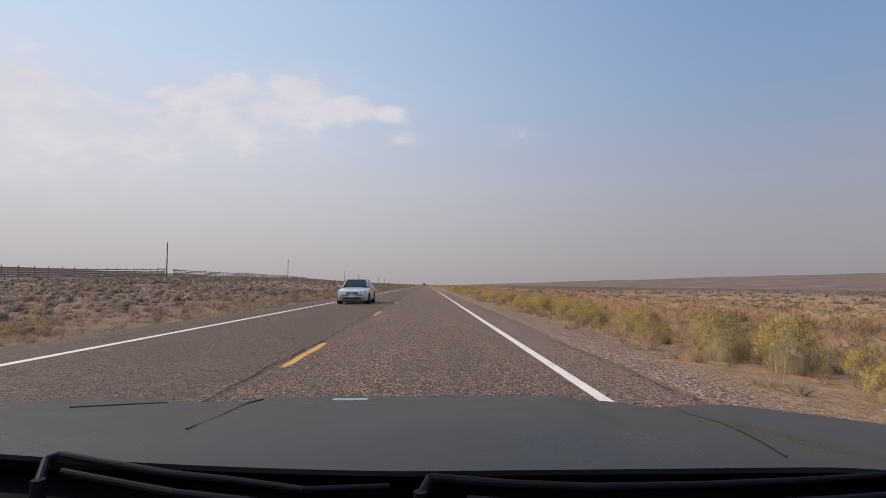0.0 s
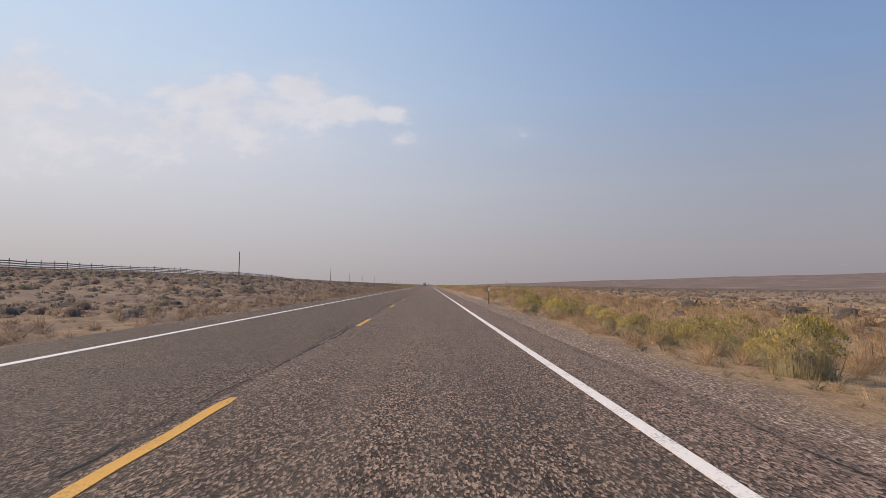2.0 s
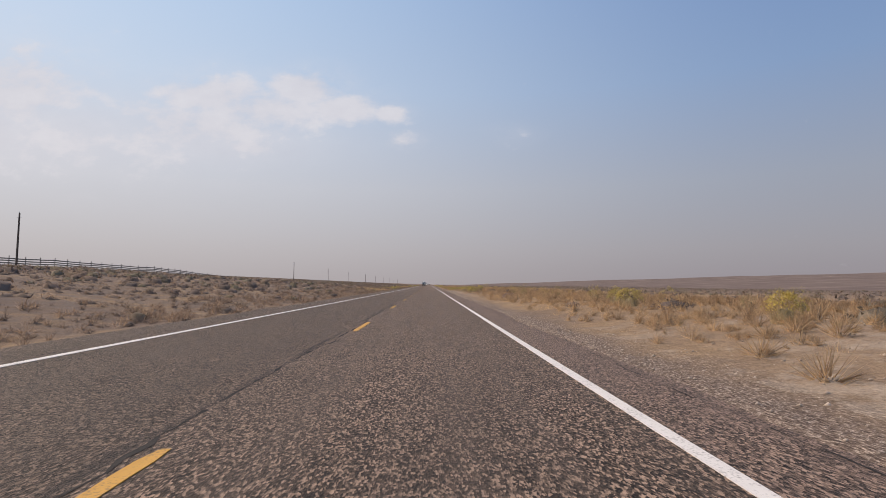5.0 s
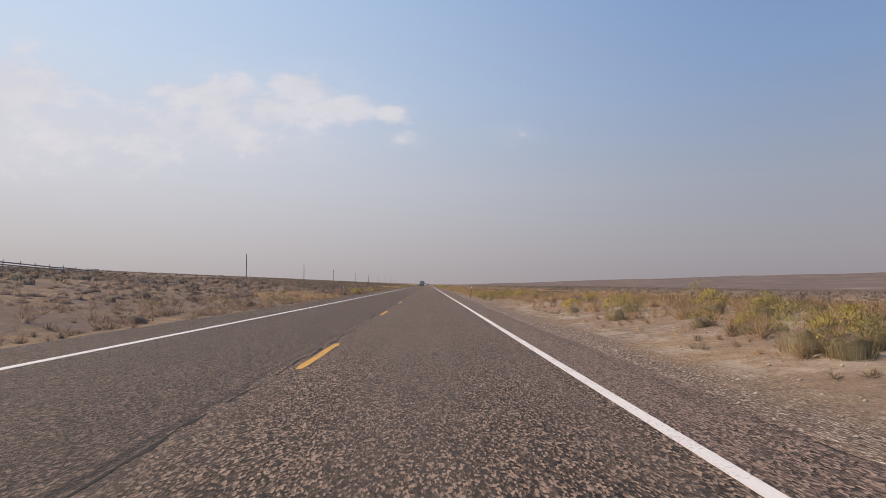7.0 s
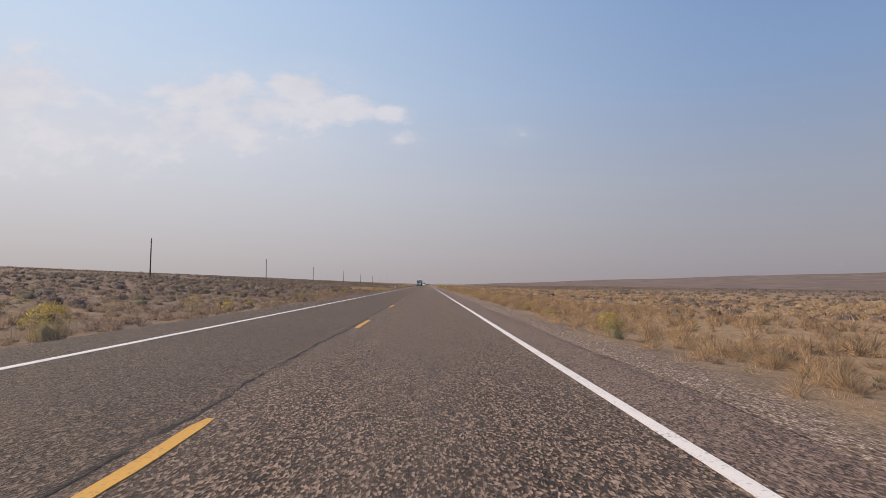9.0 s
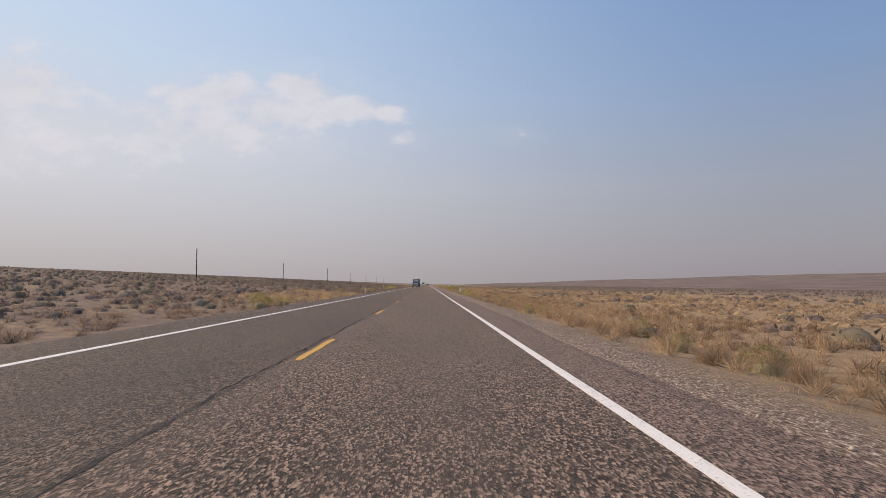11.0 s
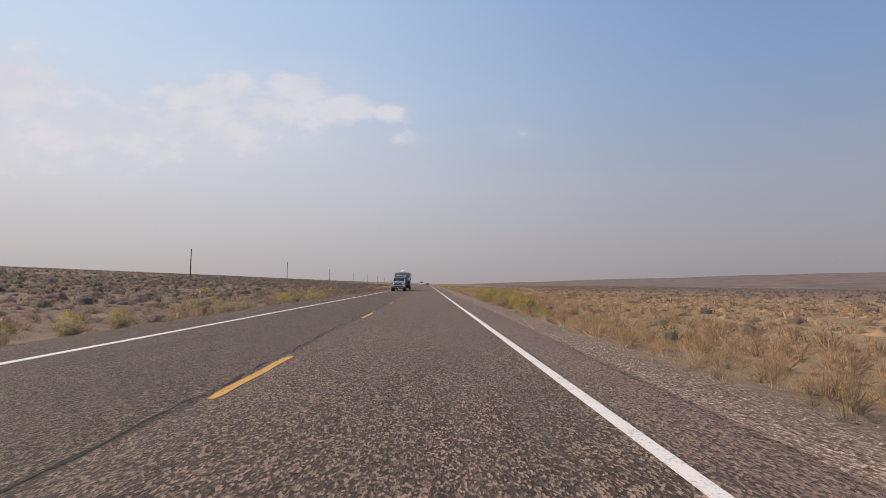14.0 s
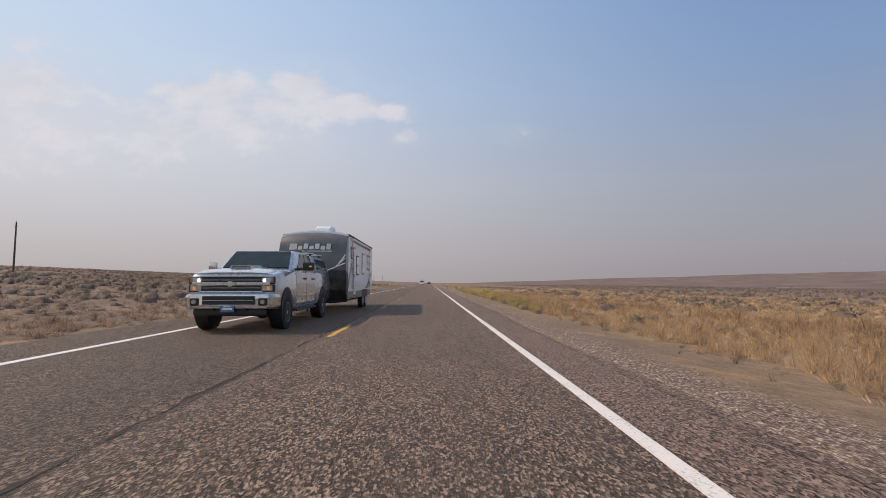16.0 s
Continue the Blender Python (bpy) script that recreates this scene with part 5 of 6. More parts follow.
def bush(n, radius, tall, leaf, seed, stems=6, m=7, belts=(-0.15, 0.45, 1.0), core=0.24, flat=0.0, depth=0.22):
    """A shrub: an uneven dome of twigs, thickly set with small leaf tufts. flat: how far these lie along the dome."""
    g = np.random.default_rng(seed)
    lumps = g.normal(0, 1, (7, 3))
    lumps /= np.linalg.norm(lumps, axis=1)[:, None]

    def dome(d, jitter):
        swell = 0.70 + 0.40 * np.clip((d @ lumps.T).max(-1), 0, 1) ** 3 - jitter
        return d * swell[..., None] * np.array([radius, radius, tall * 0.84]) + np.array([0, 0, tall * 0.16])

    d = g.normal(0, 1, (n, 3))
    d[:, 2] = np.abs(d[:, 2]) * 0.9 - 0.12
    d /= np.linalg.norm(d, axis=1)[:, None]
    c = dome(d, depth * g.uniform(0, 1, n) ** 2)
    p, q = g.normal(0, 1, (n, 3)), g.normal(0, 1, (n, 3))
    p[:, 2] += 0.8
    p += d * 0.7
    p -= flat * d * (p * d).sum(1)[:, None]
    p /= np.linalg.norm(p, axis=1)[:, None]
    q /= np.linalg.norm(q, axis=1)[:, None]
    s = (leaf * g.uniform(0.6, 1.3, n))[:, None]
    tri = np.stack([c - p * s * 0.5 - q * s * 0.28, c - p * s * 0.3 + q * s * 0.34, c + p * s * 0.6 + d * s * 0.2], 1)
    soft = d * 0.8 + np.array([0, 0, 0.6]) + g.normal(0, 0.30, (n, 3))
    out = [facing(tri, np.repeat(soft[:, None, :], 3, 1))]
    # the dense dome under the leaves
    rows = len(belts)
    e = np.array([[(math.cos(2 * math.pi * (i + 0.5 * j) / m) * math.cos(f), math.sin(2 * math.pi * (i + 0.5 * j) / m) * math.cos(f), math.sin(f)) for i in range(m)] for j, f in enumerate(belts)])
    v = dome(e, core)
    v[0, :, 2] = -0.03
    tip, up = dome(np.array([[0.0, 0.0, 1.0]]), core)[0], np.array([0.0, 0.0, 1.0])
    faces, norms = [], []
    for j in range(rows - 1):
        for i in range(m):
            k = (i + 1) % m
            faces += [(v[j, i], v[j, k], v[j + 1, i]), (v[j, k], v[j + 1, k], v[j + 1, i])]
            norms += [(e[j, i], e[j, k], e[j + 1, i]), (e[j, k], e[j + 1, k], e[j + 1, i])]
    for i in range(m):
        faces.append((v[-1, i], v[-1, (i + 1) % m], tip))
        norms.append((e[-1, i], e[-1, (i + 1) % m], up))
    out.append(facing(np.array(faces), np.array(norms) * 0.8 + np.array([0, 0, 0.6])))
    if stems:
        out.append(blades(stems, tall * 0.9, radius * 0.7, radius * 0.06, 0.6, seed + 1))
    return np.concatenate(out)


def tussock(n, radius, tall, wide, seed, m=6, belts=(-0.1, 0.6), wood=0.84, root=0.45):
    """A rounded clump of grass: blades from a small foot to an uneven dome, over a low dense heart."""
    g = np.random.default_rng(seed)
    d = g.normal(0, 1, (n, 3))
    d[:, 2] = np.abs(d[:, 2]) * 1.3 + 0.15
    d /= np.linalg.norm(d, axis=1)[:, None]
    lumps = g.normal(0, 1, (6, 3))
    lumps[:, 2] = np.abs(lumps[:, 2])
    lumps /= np.linalg.norm(lumps, axis=1)[:, None]
    reach = 0.70 + 0.30 * np.clip((d @ lumps.T).max(1), 0, 1) ** 4 * g.uniform(0.5, 1.0, n)
    tip = d * reach[:, None] * np.array([radius, radius, tall])
    foot = tip * np.array([root, root, root * 0.66]) + g.normal(0, radius * 0.22 * root, (n, 3))
    side = np.cross(d, g.normal(0, 1, (n, 3)))
    side *= (wide * g.uniform(0.6, 1.3, n) / 2 / np.linalg.norm(side, axis=1))[:, None]
    soft = d * 0.7 + np.array([-0.2, 0, 0.75]) + g.normal(0, 0.35, (n, 3))
    heart = bush(1, radius * wood, tall * wood * 0.74, wide, seed + 1, 0, m, belts, 0.10)
    return np.concatenate([facing(np.stack([foot - side, foot + side, tip], 1), np.repeat(soft[:, None, :], 3, 1)), heart])


def soft_mesh(name, data, mat):
    me = mesh_fast(name, data[:, :3], np.arange(len(data), dtype=np.int32).reshape(-1, 3), mat)
    me.attributes.new("custom_normal", "FLOAT_VECTOR", "POINT").data.foreach_set("vector", np.ascontiguousarray(data[:, 3:6], dtype=np.float32).ravel())
    if data.shape[1] > 6:
        me.attributes.new("tone", "FLOAT", "POINT").data.foreach_set("value", np.ascontiguousarray(data[:, 6], dtype=np.float32))
    return me


def scatter(name, templates, xs, ys, scales, mat, label, category):
    """One joined mesh: a template at each place, turned and scaled at random."""
    pick = rng.integers(0, len(templates), len(xs))
    zs, chunks = height(xs, ys), []
    for k, t in enumerate(templates):
        m = pick == k
        if not m.any():
            continue
        a = rng.uniform(0, 2 * np.pi, m.sum())
        c, s = np.cos(a)[:, None], np.sin(a)[:, None]
        sc = scales[m][:, None]
        tall = sc * rng.uniform(0.75, 1.2, m.sum())[:, None]
        one = np.ones_like(c)
        v = np.stack([(t[:, 0] * c - t[:, 1] * s) * sc + xs[m][:, None], (t[:, 0] * s + t[:, 1] * c) * sc + ys[m][:, None], t[:, 2] * tall + zs[m][:, None],
                      t[:, 3] * c - t[:, 4] * s, t[:, 3] * s + t[:, 4] * c, t[:, 5] * one, rng.random(len(c))[:, None] * np.ones(len(t))], -1)
        chunks.append(v.reshape(-1, 7))
    return tagged(new(name, soft_mesh(name, np.concatenate(chunks), mat)), label, category, kind="stuff")


def spread(n, x0, x1, y0, y1, keep):
    """n random places in a field, thinned out by keep(x, y), a share between 0 and 1."""
    x, y = rng.uniform(x0, x1, n), rng.uniform(y0, y1, n)
    m = rng.uniform(0, 1, n) < keep(x, y)
    return x[m], y[m]


def patchy(x, y, s, lo=0.0, hi=1.0):
    return np.clip(0.5 + 1.1 * wave(x * 1.0 + 13.0 * s, y, s), lo, hi)


# how much straw grows beside the road on either side, along its length (the rest is bare dirt)
STRAW_R = ([-40, 95, 112, 175, 205, 228, 268, 285, 640], [0.75, 0.75, 0.50, 0.45, 0.50, 0.25, 0.3, 1.0, 1.0])
STRAW_L = ([-40, 95, 130, 220, 330, 360, 420, 640], [1.0, 0.95, 0.75, 0.7, 0.85, 0.95, 1.0, 1.0])
VERGE_R = ([-40, 105, 130, 215, 235, 268, 285, 512, 520, 546, 560, 640], [6.3, 6.3, 6.6, 6.9, 7.3, 7.0, 6.3, 6.5, 8.1, 8.0, 7.4, 7.0])
VERGE_L = ([-40, 640], [6.0, 6.0])
SAGE_L = ([-40, 100, 190, 330, 400, 430, 455, 490, 640], [1.0, 0.9, 0.9, 0.9, 1.0, 0.3, 0.35, 0.9, 1.0])
SAGE_R = ([-40, 90, 130, 280, 300, 640], [0.5, 0.4, 0.4, 0.4, 0.5, 0.5])


GRASS_R = ([-40, 100, 285, 300, 425, 440, 530, 555, 640], [0.70, 0.7, 0.8, 0.62, 0.62, 0.85, 0.85, 0.85, 0.9])
GRASS_L = ([-40, 100, 420, 440, 470, 640], [0.8, 0.6, 0.6, 0.85, 0.7, 0.75])


def straw_share(x, y):
    right = x > 0
    a = np.abs(x)
    verge = np.where(right, np.interp(y, *VERGE_R), np.interp(y, *VERGE_L))
    amount = np.where(right, np.interp(y, *STRAW_R), np.interp(y, *STRAW_L))
    edge = np.clip((a - verge) / 1.2 + 0.5, 0, 1)
    thin = np.where(right, 1.0, np.interp(a, [8.5, 13, 20], [1.0, 0.75, 0.5]))
    return edge * amount * thin * (0.45 + 0.55 * patchy(x, y, 5.0))


def sage_share(x, y):
    right = x > 0
    a = np.abs(x)
    amount = np.where(right, np.interp(y, *SAGE_R), np.interp(y, *SAGE_L))
    face = np.where((x < 0) & (y > 95) & (y < 345), np.interp(a, [14, 36, 46], [0.55, 0.55, 1.0]), 1.0)
    return face * np.clip((a - 9.0) / np.where(right, 16.0, 6.0), 0.0, 1) * amount * np.where(right, patchy(x, y, 14.0, 0.15, 1.0), patchy(x, y, 14.0, 0.5, 1.0))


def clump_share(x, y):
    right = x > 0
    a = np.abs(x)
    verge = np.where(right, np.interp(y, *VERGE_R), np.interp(y, *VERGE_L) + 0.3)
    amount = np.where(right, np.maximum(0.25 + 0.75 * np.interp(y, *STRAW_R), np.clip((a - 9.0) / 3.5, 0, 1)), np.interp(a, [11, 18], [1.0, 0.6]))
    return np.clip((a - verge) / 2.2 + 0.25, 0, 1) * amount * (0.55 + 0.45 * patchy(x, y, 3.5))


def plants():
    tall = [blades(24, 0.25 + 0.05 * (k % 4), 0.46, 0.0095, 0.85, 100 + k) for k in range(12)]
    medium = [blades(12, 0.36, 0.52, 0.030, 0.7, 150 + k) for k in range(10)]
    low = [blades(7, 0.33, 0.6, 0.065, 0.7, 200 + k) for k in range(10)]
    far_tuft = [blades(5, 0.36, 0.9, 0.15, 0.7, 300 + k) for k in range(8)]
    for x0, x1, n, forms in ((5.2, 11.0, 8500, tall), (11.0, 20.0, 9000, medium), (-11.5, -5.7, 6000, tall), (-19.0, -11.5, 5000, medium)):
        x, y = spread(n, x0, x1, -6, 600, straw_share)
        size = np.where(x > 0, np.interp(y, *GRASS_R), np.interp(y, *GRASS_L))
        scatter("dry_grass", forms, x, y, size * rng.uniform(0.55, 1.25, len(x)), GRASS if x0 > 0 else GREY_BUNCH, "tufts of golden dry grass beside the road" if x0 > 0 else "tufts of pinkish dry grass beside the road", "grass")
    for x0, x1 in ((20.0, 62.0), (-62.0, -19.0)):
        x, y = spread(10000, x0, x1, 0, 760, straw_share)
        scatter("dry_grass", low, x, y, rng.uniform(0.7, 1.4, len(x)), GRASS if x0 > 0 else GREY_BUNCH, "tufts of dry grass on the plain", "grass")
    for x0, x1 in ((62.0, 190.0), (-170.0, -62.0)):
        x, y = spread(9000, x0, x1, 20, 1000, lambda x, y: 0.3 + 0.7 * patchy(x, y, 30.0))
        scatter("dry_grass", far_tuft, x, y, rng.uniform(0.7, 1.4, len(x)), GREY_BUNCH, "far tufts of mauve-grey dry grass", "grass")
    # a stand of tall straw past the last bushes, and others on the far verge
    for x0, x1, y0, y1, n in ((9.2, 21.0, 538, 557, 1400), (11.0, 22.0, 557, 590, 700), (-15.0, -6.6, 402, 440, 1100), (-13.0, -7.0, 272, 292, 500), (9.0, 24.0, 2, 50, 1500), (8.5, 18.0, 70, 98, 900)):
        x, y = spread(n, x0, x1, y0, y1, lambda x, y: 0.4 + 0.6 * patchy(x, y, 6.0))
        scatter("dry_grass", tall, x, y, rng.uniform(0.9, 1.6, len(x)), GRASS, "stand of tall golden dry grass", "grass")
    # bunch grass on the bare pale banks
    bunch = [tussock(90, 0.36, 0.40, 0.011, 340 + k, 6, (-0.1,), 0.40, 0.30) for k in range(8)]
    for y0, y1, n in ((102, 182, 1500), (182, 230, 1150), (230, 278, 800)):
        x, y = spread(n, 7.2, 19.0, y0, y1, lambda x, y: np.clip((x - 6.6) / 2.5, 0.15, 1.0) * patchy(x, y, 4.0, 0.3, 1.0))
        scatter("bunch_grass", bunch, x, y, 0.5 + 0.85 * rng.random(len(x)) ** 1.3, BUNCH, "clumps of straw-coloured bunch grass on a pale bank", "grass")
    for y0, y1, n in ((102, 200, 420), (200, 262, 560)):
        x, y = spread(n, 6.3, 10.5, y0, y1, lambda x, y: np.clip((x - 5.6) / 2.5, 0.2, 1.0) * patchy(x, y, 3.0, 0.25, 1.0))
        scatter("bunch_grass", bunch, x, y, rng.uniform(0.28, 0.62, len(x)), BUNCH, "small low clumps of dry bunch grass on a pale bank", "grass")
    # low rounded clumps that all but cover the ground
    fine = [tussock(84, 0.36, 0.29 + 0.05 * (k % 3), 0.0082, 350 + k, 5, (-0.1,), 0.22, 0.26) for k in range(10)]
    knee = [tussock(38, 0.40, 0.30 + 0.05 * (k % 3), 0.017, 360 + k, 5, (-0.1,), 0.42, 0.34) for k in range(10)]
    knee_mid = [tussock(12, 0.44, 0.25, 0.042, 370 + k, 5, (-0.1,)) for k in range(10)]
    knee_far = [tussock(6, 0.56, 0.25, 0.08, 380 + k, 5, (-0.1,)) for k in range(8)]
    for x0, x1, n, forms in ((5.4, 9.8, 9500, fine), (9.8, 17.0, 12000, knee), (17.0, 44.0, 14500, knee_far), (-12.0, -6.0, 7500, knee), (-20.0, -12.0, 8500, knee_mid), (-44.0, -20.0, 10500, knee_far)):
        x, y = spread(n, x0, x1, -4, 620, clump_share)
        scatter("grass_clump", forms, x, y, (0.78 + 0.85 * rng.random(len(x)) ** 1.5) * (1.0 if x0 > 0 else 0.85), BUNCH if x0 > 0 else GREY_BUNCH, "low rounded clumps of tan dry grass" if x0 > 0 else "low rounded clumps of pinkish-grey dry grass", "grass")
    # low grey-green weeds along the gravel
    weeds = [tussock(46, 0.36, 0.30, 0.012, 390 + k, 5, (-0.1,), 0.22, 0.26) for k in range(6)]
    for x0, x1, y0, y1, n in ((5.9, 8.0, -4, 102, 650), (6.6, 9.0, 228, 330, 320), (5.9, 7.8, 400, 530, 450), (6.8, 9.0, 530, 620, 300), (-8.2, -6.0, -4, 60, 220), (-8.5, -6.0, 280, 340, 200), (-8.2, -6.0, 440, 560, 320)):
        x, y = spread(n, x0, x1, y0, y1, lambda x, y: 0.3 + 0.7 * patchy(x, y, 4.0))
        scatter("roadside_weeds", weeds, x, y, rng.uniform(0.35, 0.75, len(x)), WEED, "low grey-green weeds at the edge of the gravel", "weeds")
    near = [bush(110, 0.46 + 0.06 * (k % 3), 0.44, 0.078, 400 + k, 0, 7, (-0.1, 0.6), 0.20, 0.35, 0.16) for k in range(8)]
    mid = [bush(15, 0.52 + 0.08 * (k % 3), 0.40, 0.17, 500 + k, 0, 5, (-0.1, 0.75), 0.16, 0.6, 0.12) for k in range(8)]
    far = [bush(5, 0.70, 0.46, 0.32, 600 + k, 0, 5, (-0.1,), 0.12, 0.6, 0.1) for k in range(8)]
    for x0, x1, n in ((8.0, 15.0, 1500), (-15.0, -7.2, 3400)):
        x, y = spread(n, x0, x1, -6, 600, lambda x, y: np.maximum(sage_share(x, y), 0.10))
        scatter("sagebrush", near, x, y, 0.35 + 0.85 * rng.random(len(x)) ** 1.6, SAGE, "grey-green sagebrush shrubs beside the road", "sagebrush")
    for x0, x1, n in ((15.0, 66.0, 12500), (-66.0, -15.0, 21000)):
        x, y = spread(n, x0, x1, 0, 760, sage_share)
        scatter("sagebrush", mid, x, y, 0.4 + 0.9 * rng.random(len(x)) ** 1.5, SAGE, "grey-green sagebrush shrubs on the plain", "sagebrush")
    x, y = spread(2600, -66.0, -44.0, 90, 345, lambda x, y: 0.5 + 0.5 * patchy(x, y, 9.0))
    scatter("sagebrush", mid, x, y, rng.uniform(0.9, 1.7, len(x)), SAGE, "thick dark sagebrush along the top of the bank", "sagebrush")
    for x0, x1, n in ((66.0, 260.0, 8000), (-240.0, -66.0, 8000)):
        x, y = spread(n, x0, x1, 20, 1100, lambda x, y: 0.35 + 0.65 * patchy(x, y, 40.0))
        scatter("sagebrush", far, x, y, rng.uniform(0.8, 1.5, len(x)), SAGE, "far grey-brown sagebrush shrubs", "sagebrush")


plants()


# rabbitbrush: yellow-topped bushes in rows along the pavement
def rabbit_kinds():
    kinds = []
    for k in range(8):
        g = np.random.default_rng(700 + k)
        m, per = 48, 30
        n = m * per
        # flower puffs crowd the upper dome, each a small ball of short sprigs
        w = g.normal(0, 1, (m, 3))
        w[:, 2] = np.abs(w[:, 2]) * 1.1 + 0.10
        w /= np.linalg.norm(w, axis=1)[:, None]
        at = w * (g.uniform(0.80, 1.05, m)[:, None]) * np.array([0.44, 0.44, 0.52]) + np.array([0, 0, 0.26])
        w, at = np.repeat(w, per, 0), np.repeat(at, per, 0)
        size = np.repeat(g.uniform(0.085, 0.155, m), per)[:, None]
        d = g.normal(0, 1, (n, 3)) + w * 0.9 + np.array([0, 0, 0.3])
        d /= np.linalg.norm(d, axis=1)[:, None]
        c = at + d * size * np.array([1, 1, 0.8])
        t = g.uniform(0, 2 * np.pi, n)
        side = np.stack([np.cos(t), np.sin(t), g.normal(0, 0.5, n)], 1) * 0.0104 * g.uniform(0.6, 1.4, n)[:, None]
        up = (d * 0.6 + np.array([0, 0, 0.6]) + g.normal(0, 0.35, (n, 3))) * (0.037 * g.uniform(0.5, 1.5, n))[:, None]
        soft = d + w * 0.7 + np.array([0, 0, 0.3]) + g.normal(0, 0.2, (n, 3))
        crown = facing(np.stack([c - side, c + side, c + up], 1), np.repeat(soft[:, None, :], 3, 1))
        stems = np.concatenate([blades(300, 0.62, 0.66, 0.010, 0.42, 800 + k), bush(110, 0.44, 0.66, 0.045, 900 + k, 0, 8, (-0.1, 0.45, 0.95), 0.40, 0.0, 0.3)])
        kinds.append((crown, stems, soft_mesh("crown", crown, RABBIT), soft_mesh("stem_clump", stems, RABBIT_LOW)))
    return kinds


KINDS = rabbit_kinds()


def rabbitbrush(x, y, size, k):
    e = empty("rabbitbrush", x, y, float(height(x, y)) - 0.02, rng.uniform(0, 360), label="yellow-green flowering rabbitbrush on the verge" if k % 2 else "bushy green rabbitbrush with yellow flower heads",
              category="bush", group="rabbitbrush along the road")
    e.scale = (size * rng.uniform(0.9, 1.2), size * rng.uniform(0.9, 1.2), size * rng.uniform(0.85, 1.1))
    share("crown", KINDS[k % 8][2], e, "yellow flower heads")
    share("stem_clump", KINDS[k % 8][3], e)


# stretches of the verge: from, to, nearest and farthest from the centre line, how many, size
ROWS = [(494, 514, 6.9, 8.8, 42, 0.9), (514, 537, 8.0, 9.8, 14, 0.78), (484, 494, 6.6, 8.0, 8, 0.45), (426, 446, 6.8, 7.4, 16, 0.66), (-4, 40, 6.9, 8.5, 64, 0.80), (40, 98, 6.9, 8.8, 72, 0.72), (8, 90, 11, 18, 16, 0.8), (98, 182, 8.9, 16, 78, 0.72), (180, 235, 9.6, 15, 34, 0.7), (235, 285, 7.4, 12, 44, 0.72),
        (285, 330, 6.3, 8.5, 10, 0.5), (330, 400, 6.3, 9, 16, 0.6), (400, 430, 6.8, 8.5, 10, 0.55), (448, 484, 6.4, 7.8, 14, 0.42), (558, 600, 6.8, 8.8, 44, 0.72), (500, 530, 8.8, 10.5, 12, 0.7), (575, 640, 6.8, 9.5, 26, 0.8), (600, 760, 7, 12, 50, 0.9),
        (20, 130, -12, -8.2, 10, 0.55), (8, 62, -11.5, -7.6, 20, 0.48), (240, 320, -10, -7.6, 12, 0.7), (305, 380, -11, -7.4, 22, 0.85), (430, 462, -14, -8.0, 10, 0.8), (484, 516, -7.8, -6.7, 40, 0.85), (462, 484, -10.5, -7.4, 10, 0.7), (505, 545, -11.5, -7.6, 22, 0.7), (560, 620, -11.5, -7.4, 14, 0.6), (620, 760, -11, -7.4, 40, 0.9)]
count, rest = 0, []
for y0, y1, x0, x1, n, size in ROWS:
    for i in range(n):
        bx, by, bs = rng.uniform(min(x0, x1), max(x0, x1)), rng.uniform(y0, y1), size * rng.uniform(0.6, 1.3)
        if by < 600 and abs(bx) < (10.3 if bx > 0 else 9.6) and bs > 0.42 and count < 275:
            rabbitbrush(bx, by, bs, count)
            count += 1
        else:
            rest.append((bx, by, bs))
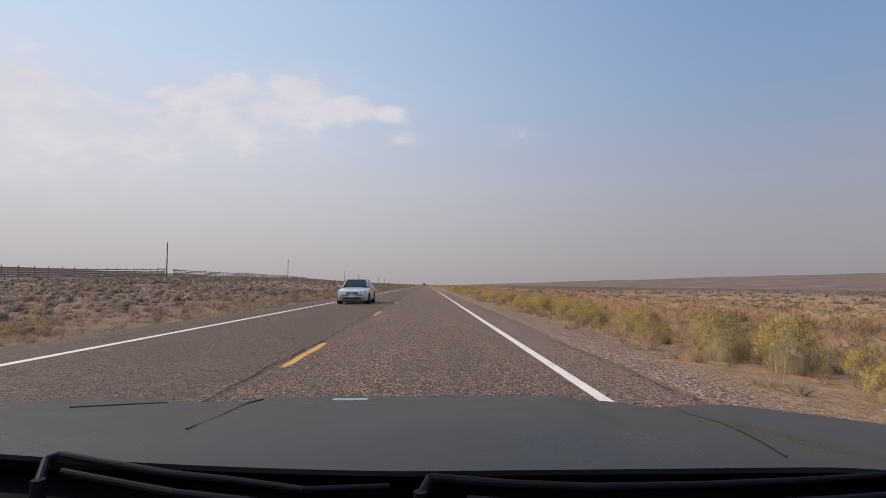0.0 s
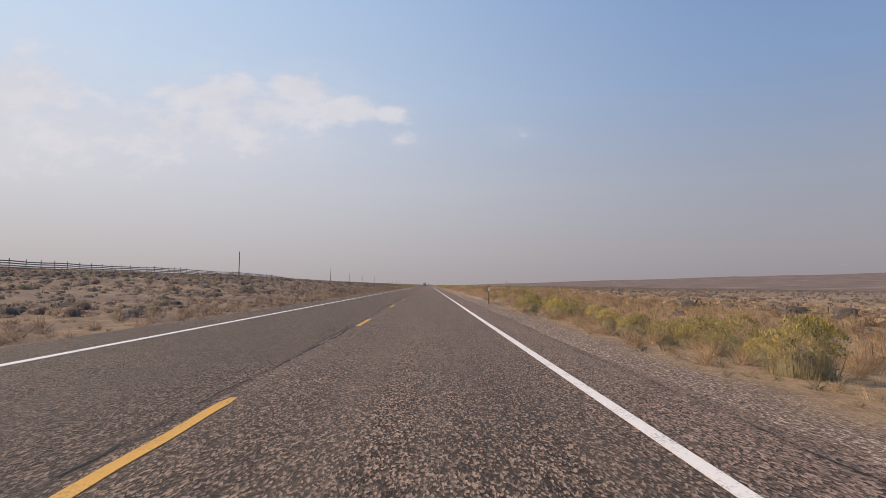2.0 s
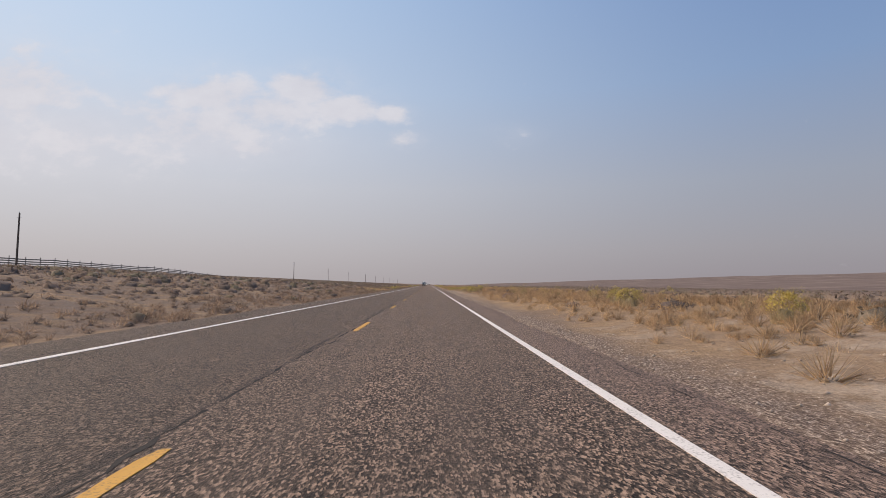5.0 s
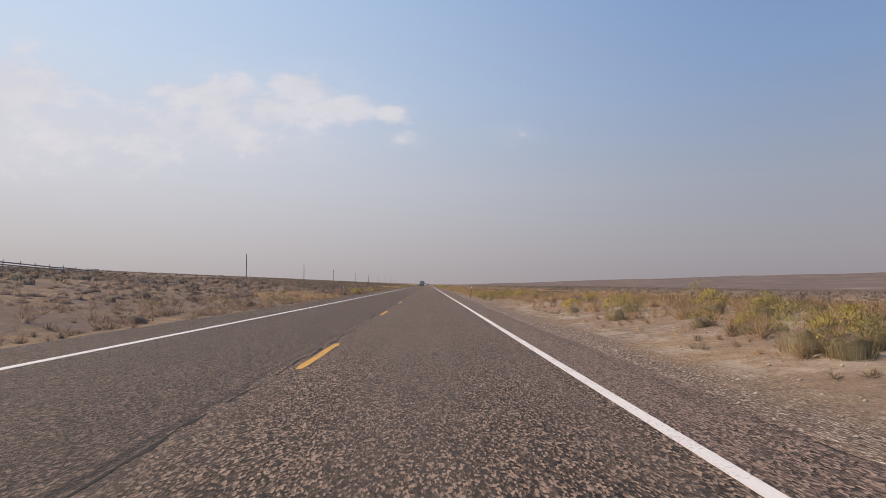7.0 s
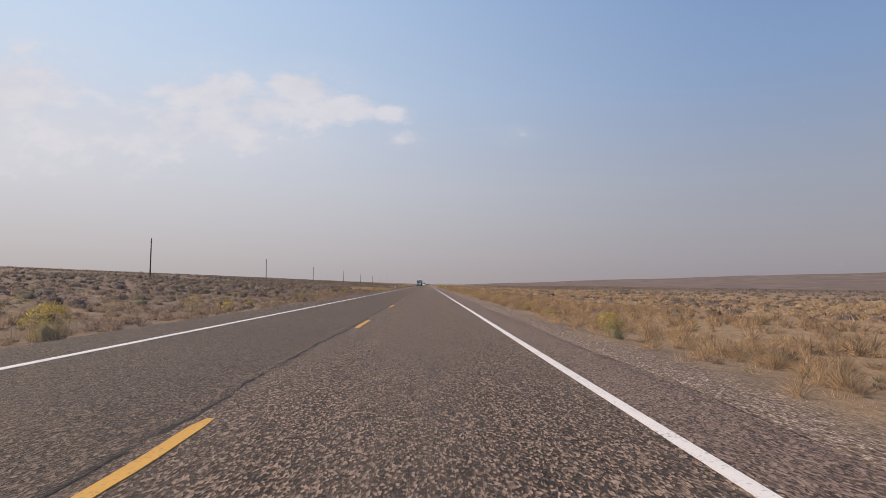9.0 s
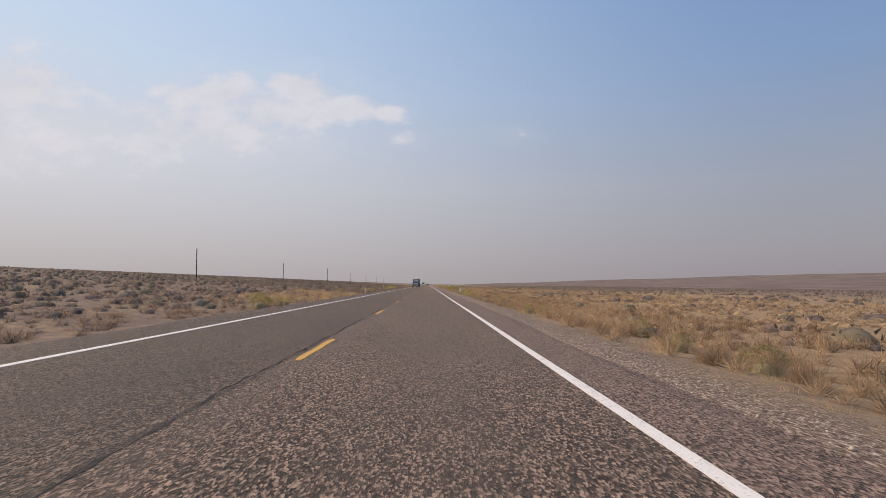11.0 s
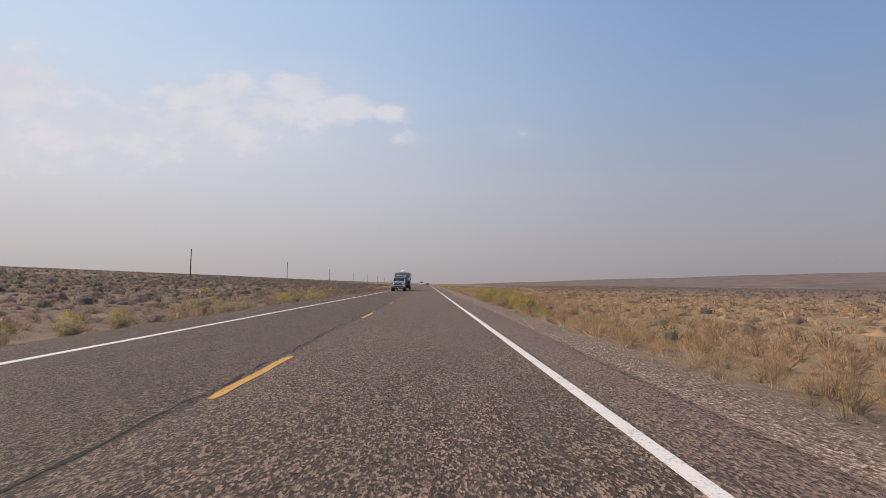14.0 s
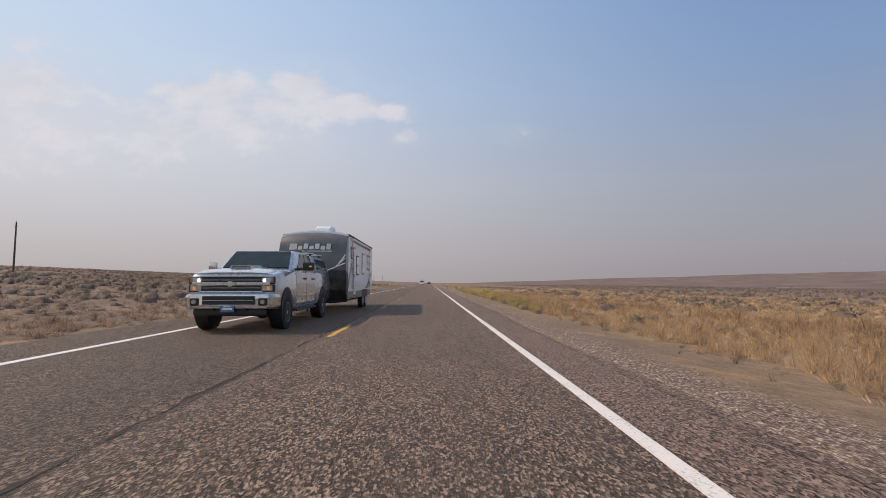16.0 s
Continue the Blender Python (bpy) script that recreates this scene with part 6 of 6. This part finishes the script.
# bushes that stand out singly
for bx, by, bs in ((10.5, 526.7, 1.75), (11.6, 527.3, 1.4), (8.7, 531.8, 1.15), (10.0, 531.2, 1.3), (11.05, 530.6, 0.85), (10.9, 529.2, 0.8), (8.8, 538.3, 0.7), (6.9, 556, 0.65), (6.8, 559, 0.75), (7.0, 562.5, 0.8), (6.9, 567, 0.8), (7.1, 573, 0.85), (7.0, 580, 0.85), (6.4, 279, 0.45), (7.05, 278.2, 0.56), (6.45, 275.6, 0.58), (7.05, 275.9, 0.5), (7.05, 274.3, 0.70), (7.35, 273.9, 0.46), (6.25, 273, 0.28), (8.04, 273.8, 0.72), (8.1, 272.7, 0.55), (8.9, 272.6, 0.55), (6.45, 270.7, 0.36), (-6.8, 476.5, 0.75), (-6.8, 478.8, 0.7), (-6.9, 481.2, 0.7), (7.0, 67, 0.9), (7.35, 73.6, 1.15), (7.4, 25, 0.85), (8.1, 109, 0.8), (8.4, 111.8, 0.7), (9.6, 109.6, 0.85), (7.6, 113.5, 0.55), (-6.9, 311, 1.05), (-6.8, 294.8, 0.8), (-6.9, 296.5, 0.95), (-7.0, 298.4, 1.0), (-7.2, 300.4, 0.95), (-7.4, 302.4, 0.8), (7.2, 291.4, 0.75), (6.9, 288.3, 0.8), (7.4, 287.4, 0.7), (-8.0, 325, 0.6), (-8.3, 329, 0.55), (-6.75, 392.8, 0.98), (-6.9, 394.1, 0.9), (-6.8, 396.8, 0.6), (-6.9, 398.6, 0.62), (-7.05, 445.8, 0.98), (6.8, 422.5, 0.75), (7.6, 441.2, 0.78), (7.75, 440.3, 0.6), (7.1, 443.6, 0.7), (6.9, 446.2, 0.7), (7.2, 447.4, 0.6)):
    rabbitbrush(bx, by, bs, count)
    count += 1
rest = np.array(rest)
for name, which, mat in (("rabbitbrush_rest", 0, RABBIT), ("rabbitbrush_rest", 1, RABBIT_LOW)):
    rng = np.random.default_rng(77)
    scatter(name, [k[which].reshape(-1, 3, 6)[::5].reshape(-1, 6) for k in KINDS], rest[:, 0], rest[:, 1], rest[:, 2], mat, "more rabbitbrush bushes farther from the road", "bush")


def pebbles():
    """Loose pale stones on both gravel shoulders."""
    n = 13000
    x = np.where(rng.random(n) < 0.66, 4.85 + np.abs(rng.normal(0, 0.85, n)), -5.7 - np.abs(rng.normal(0, 0.5, n)))
    y = rng.uniform(-4, 580, n)
    bare = rng.random(n) < 0.35
    x[bare] = rng.uniform(5.0, 11.0, bare.sum())
    y[bare] = np.where(rng.random(bare.sum()) < 0.6, rng.uniform(100, 180, bare.sum()), rng.uniform(228, 280, bare.sum()))
    s = 0.010 + 0.022 * rng.random(n) ** 3
    s[bare] *= rng.uniform(0.8, 1.5, bare.sum())
    z = height(x, y) + s * 0.3
    o = np.array([(1, 0, 0), (0, 1, 0), (-1, 0, 0), (0, -1, 0), (0, 0, 0.7), (0, 0, -0.7)], float)
    f = np.array([(0, 1, 4), (1, 2, 4), (2, 3, 4), (3, 0, 4), (1, 0, 5), (2, 1, 5), (3, 2, 5), (0, 3, 5)])
    v = (o[None] * rng.uniform(0.6, 1.3, (n, 6, 1))) * s[:, None, None] + np.stack([x, y, z], 1)[:, None, :]
    tris = (f[None] + 6 * np.arange(n)[:, None, None]).reshape(-1, 3)
    tagged(new("loose_gravel", mesh_fast("loose_gravel", v.reshape(-1, 3), tris, STONE)), "loose pale gravel on the road shoulders", "gravel", kind="stuff")


pebbles()
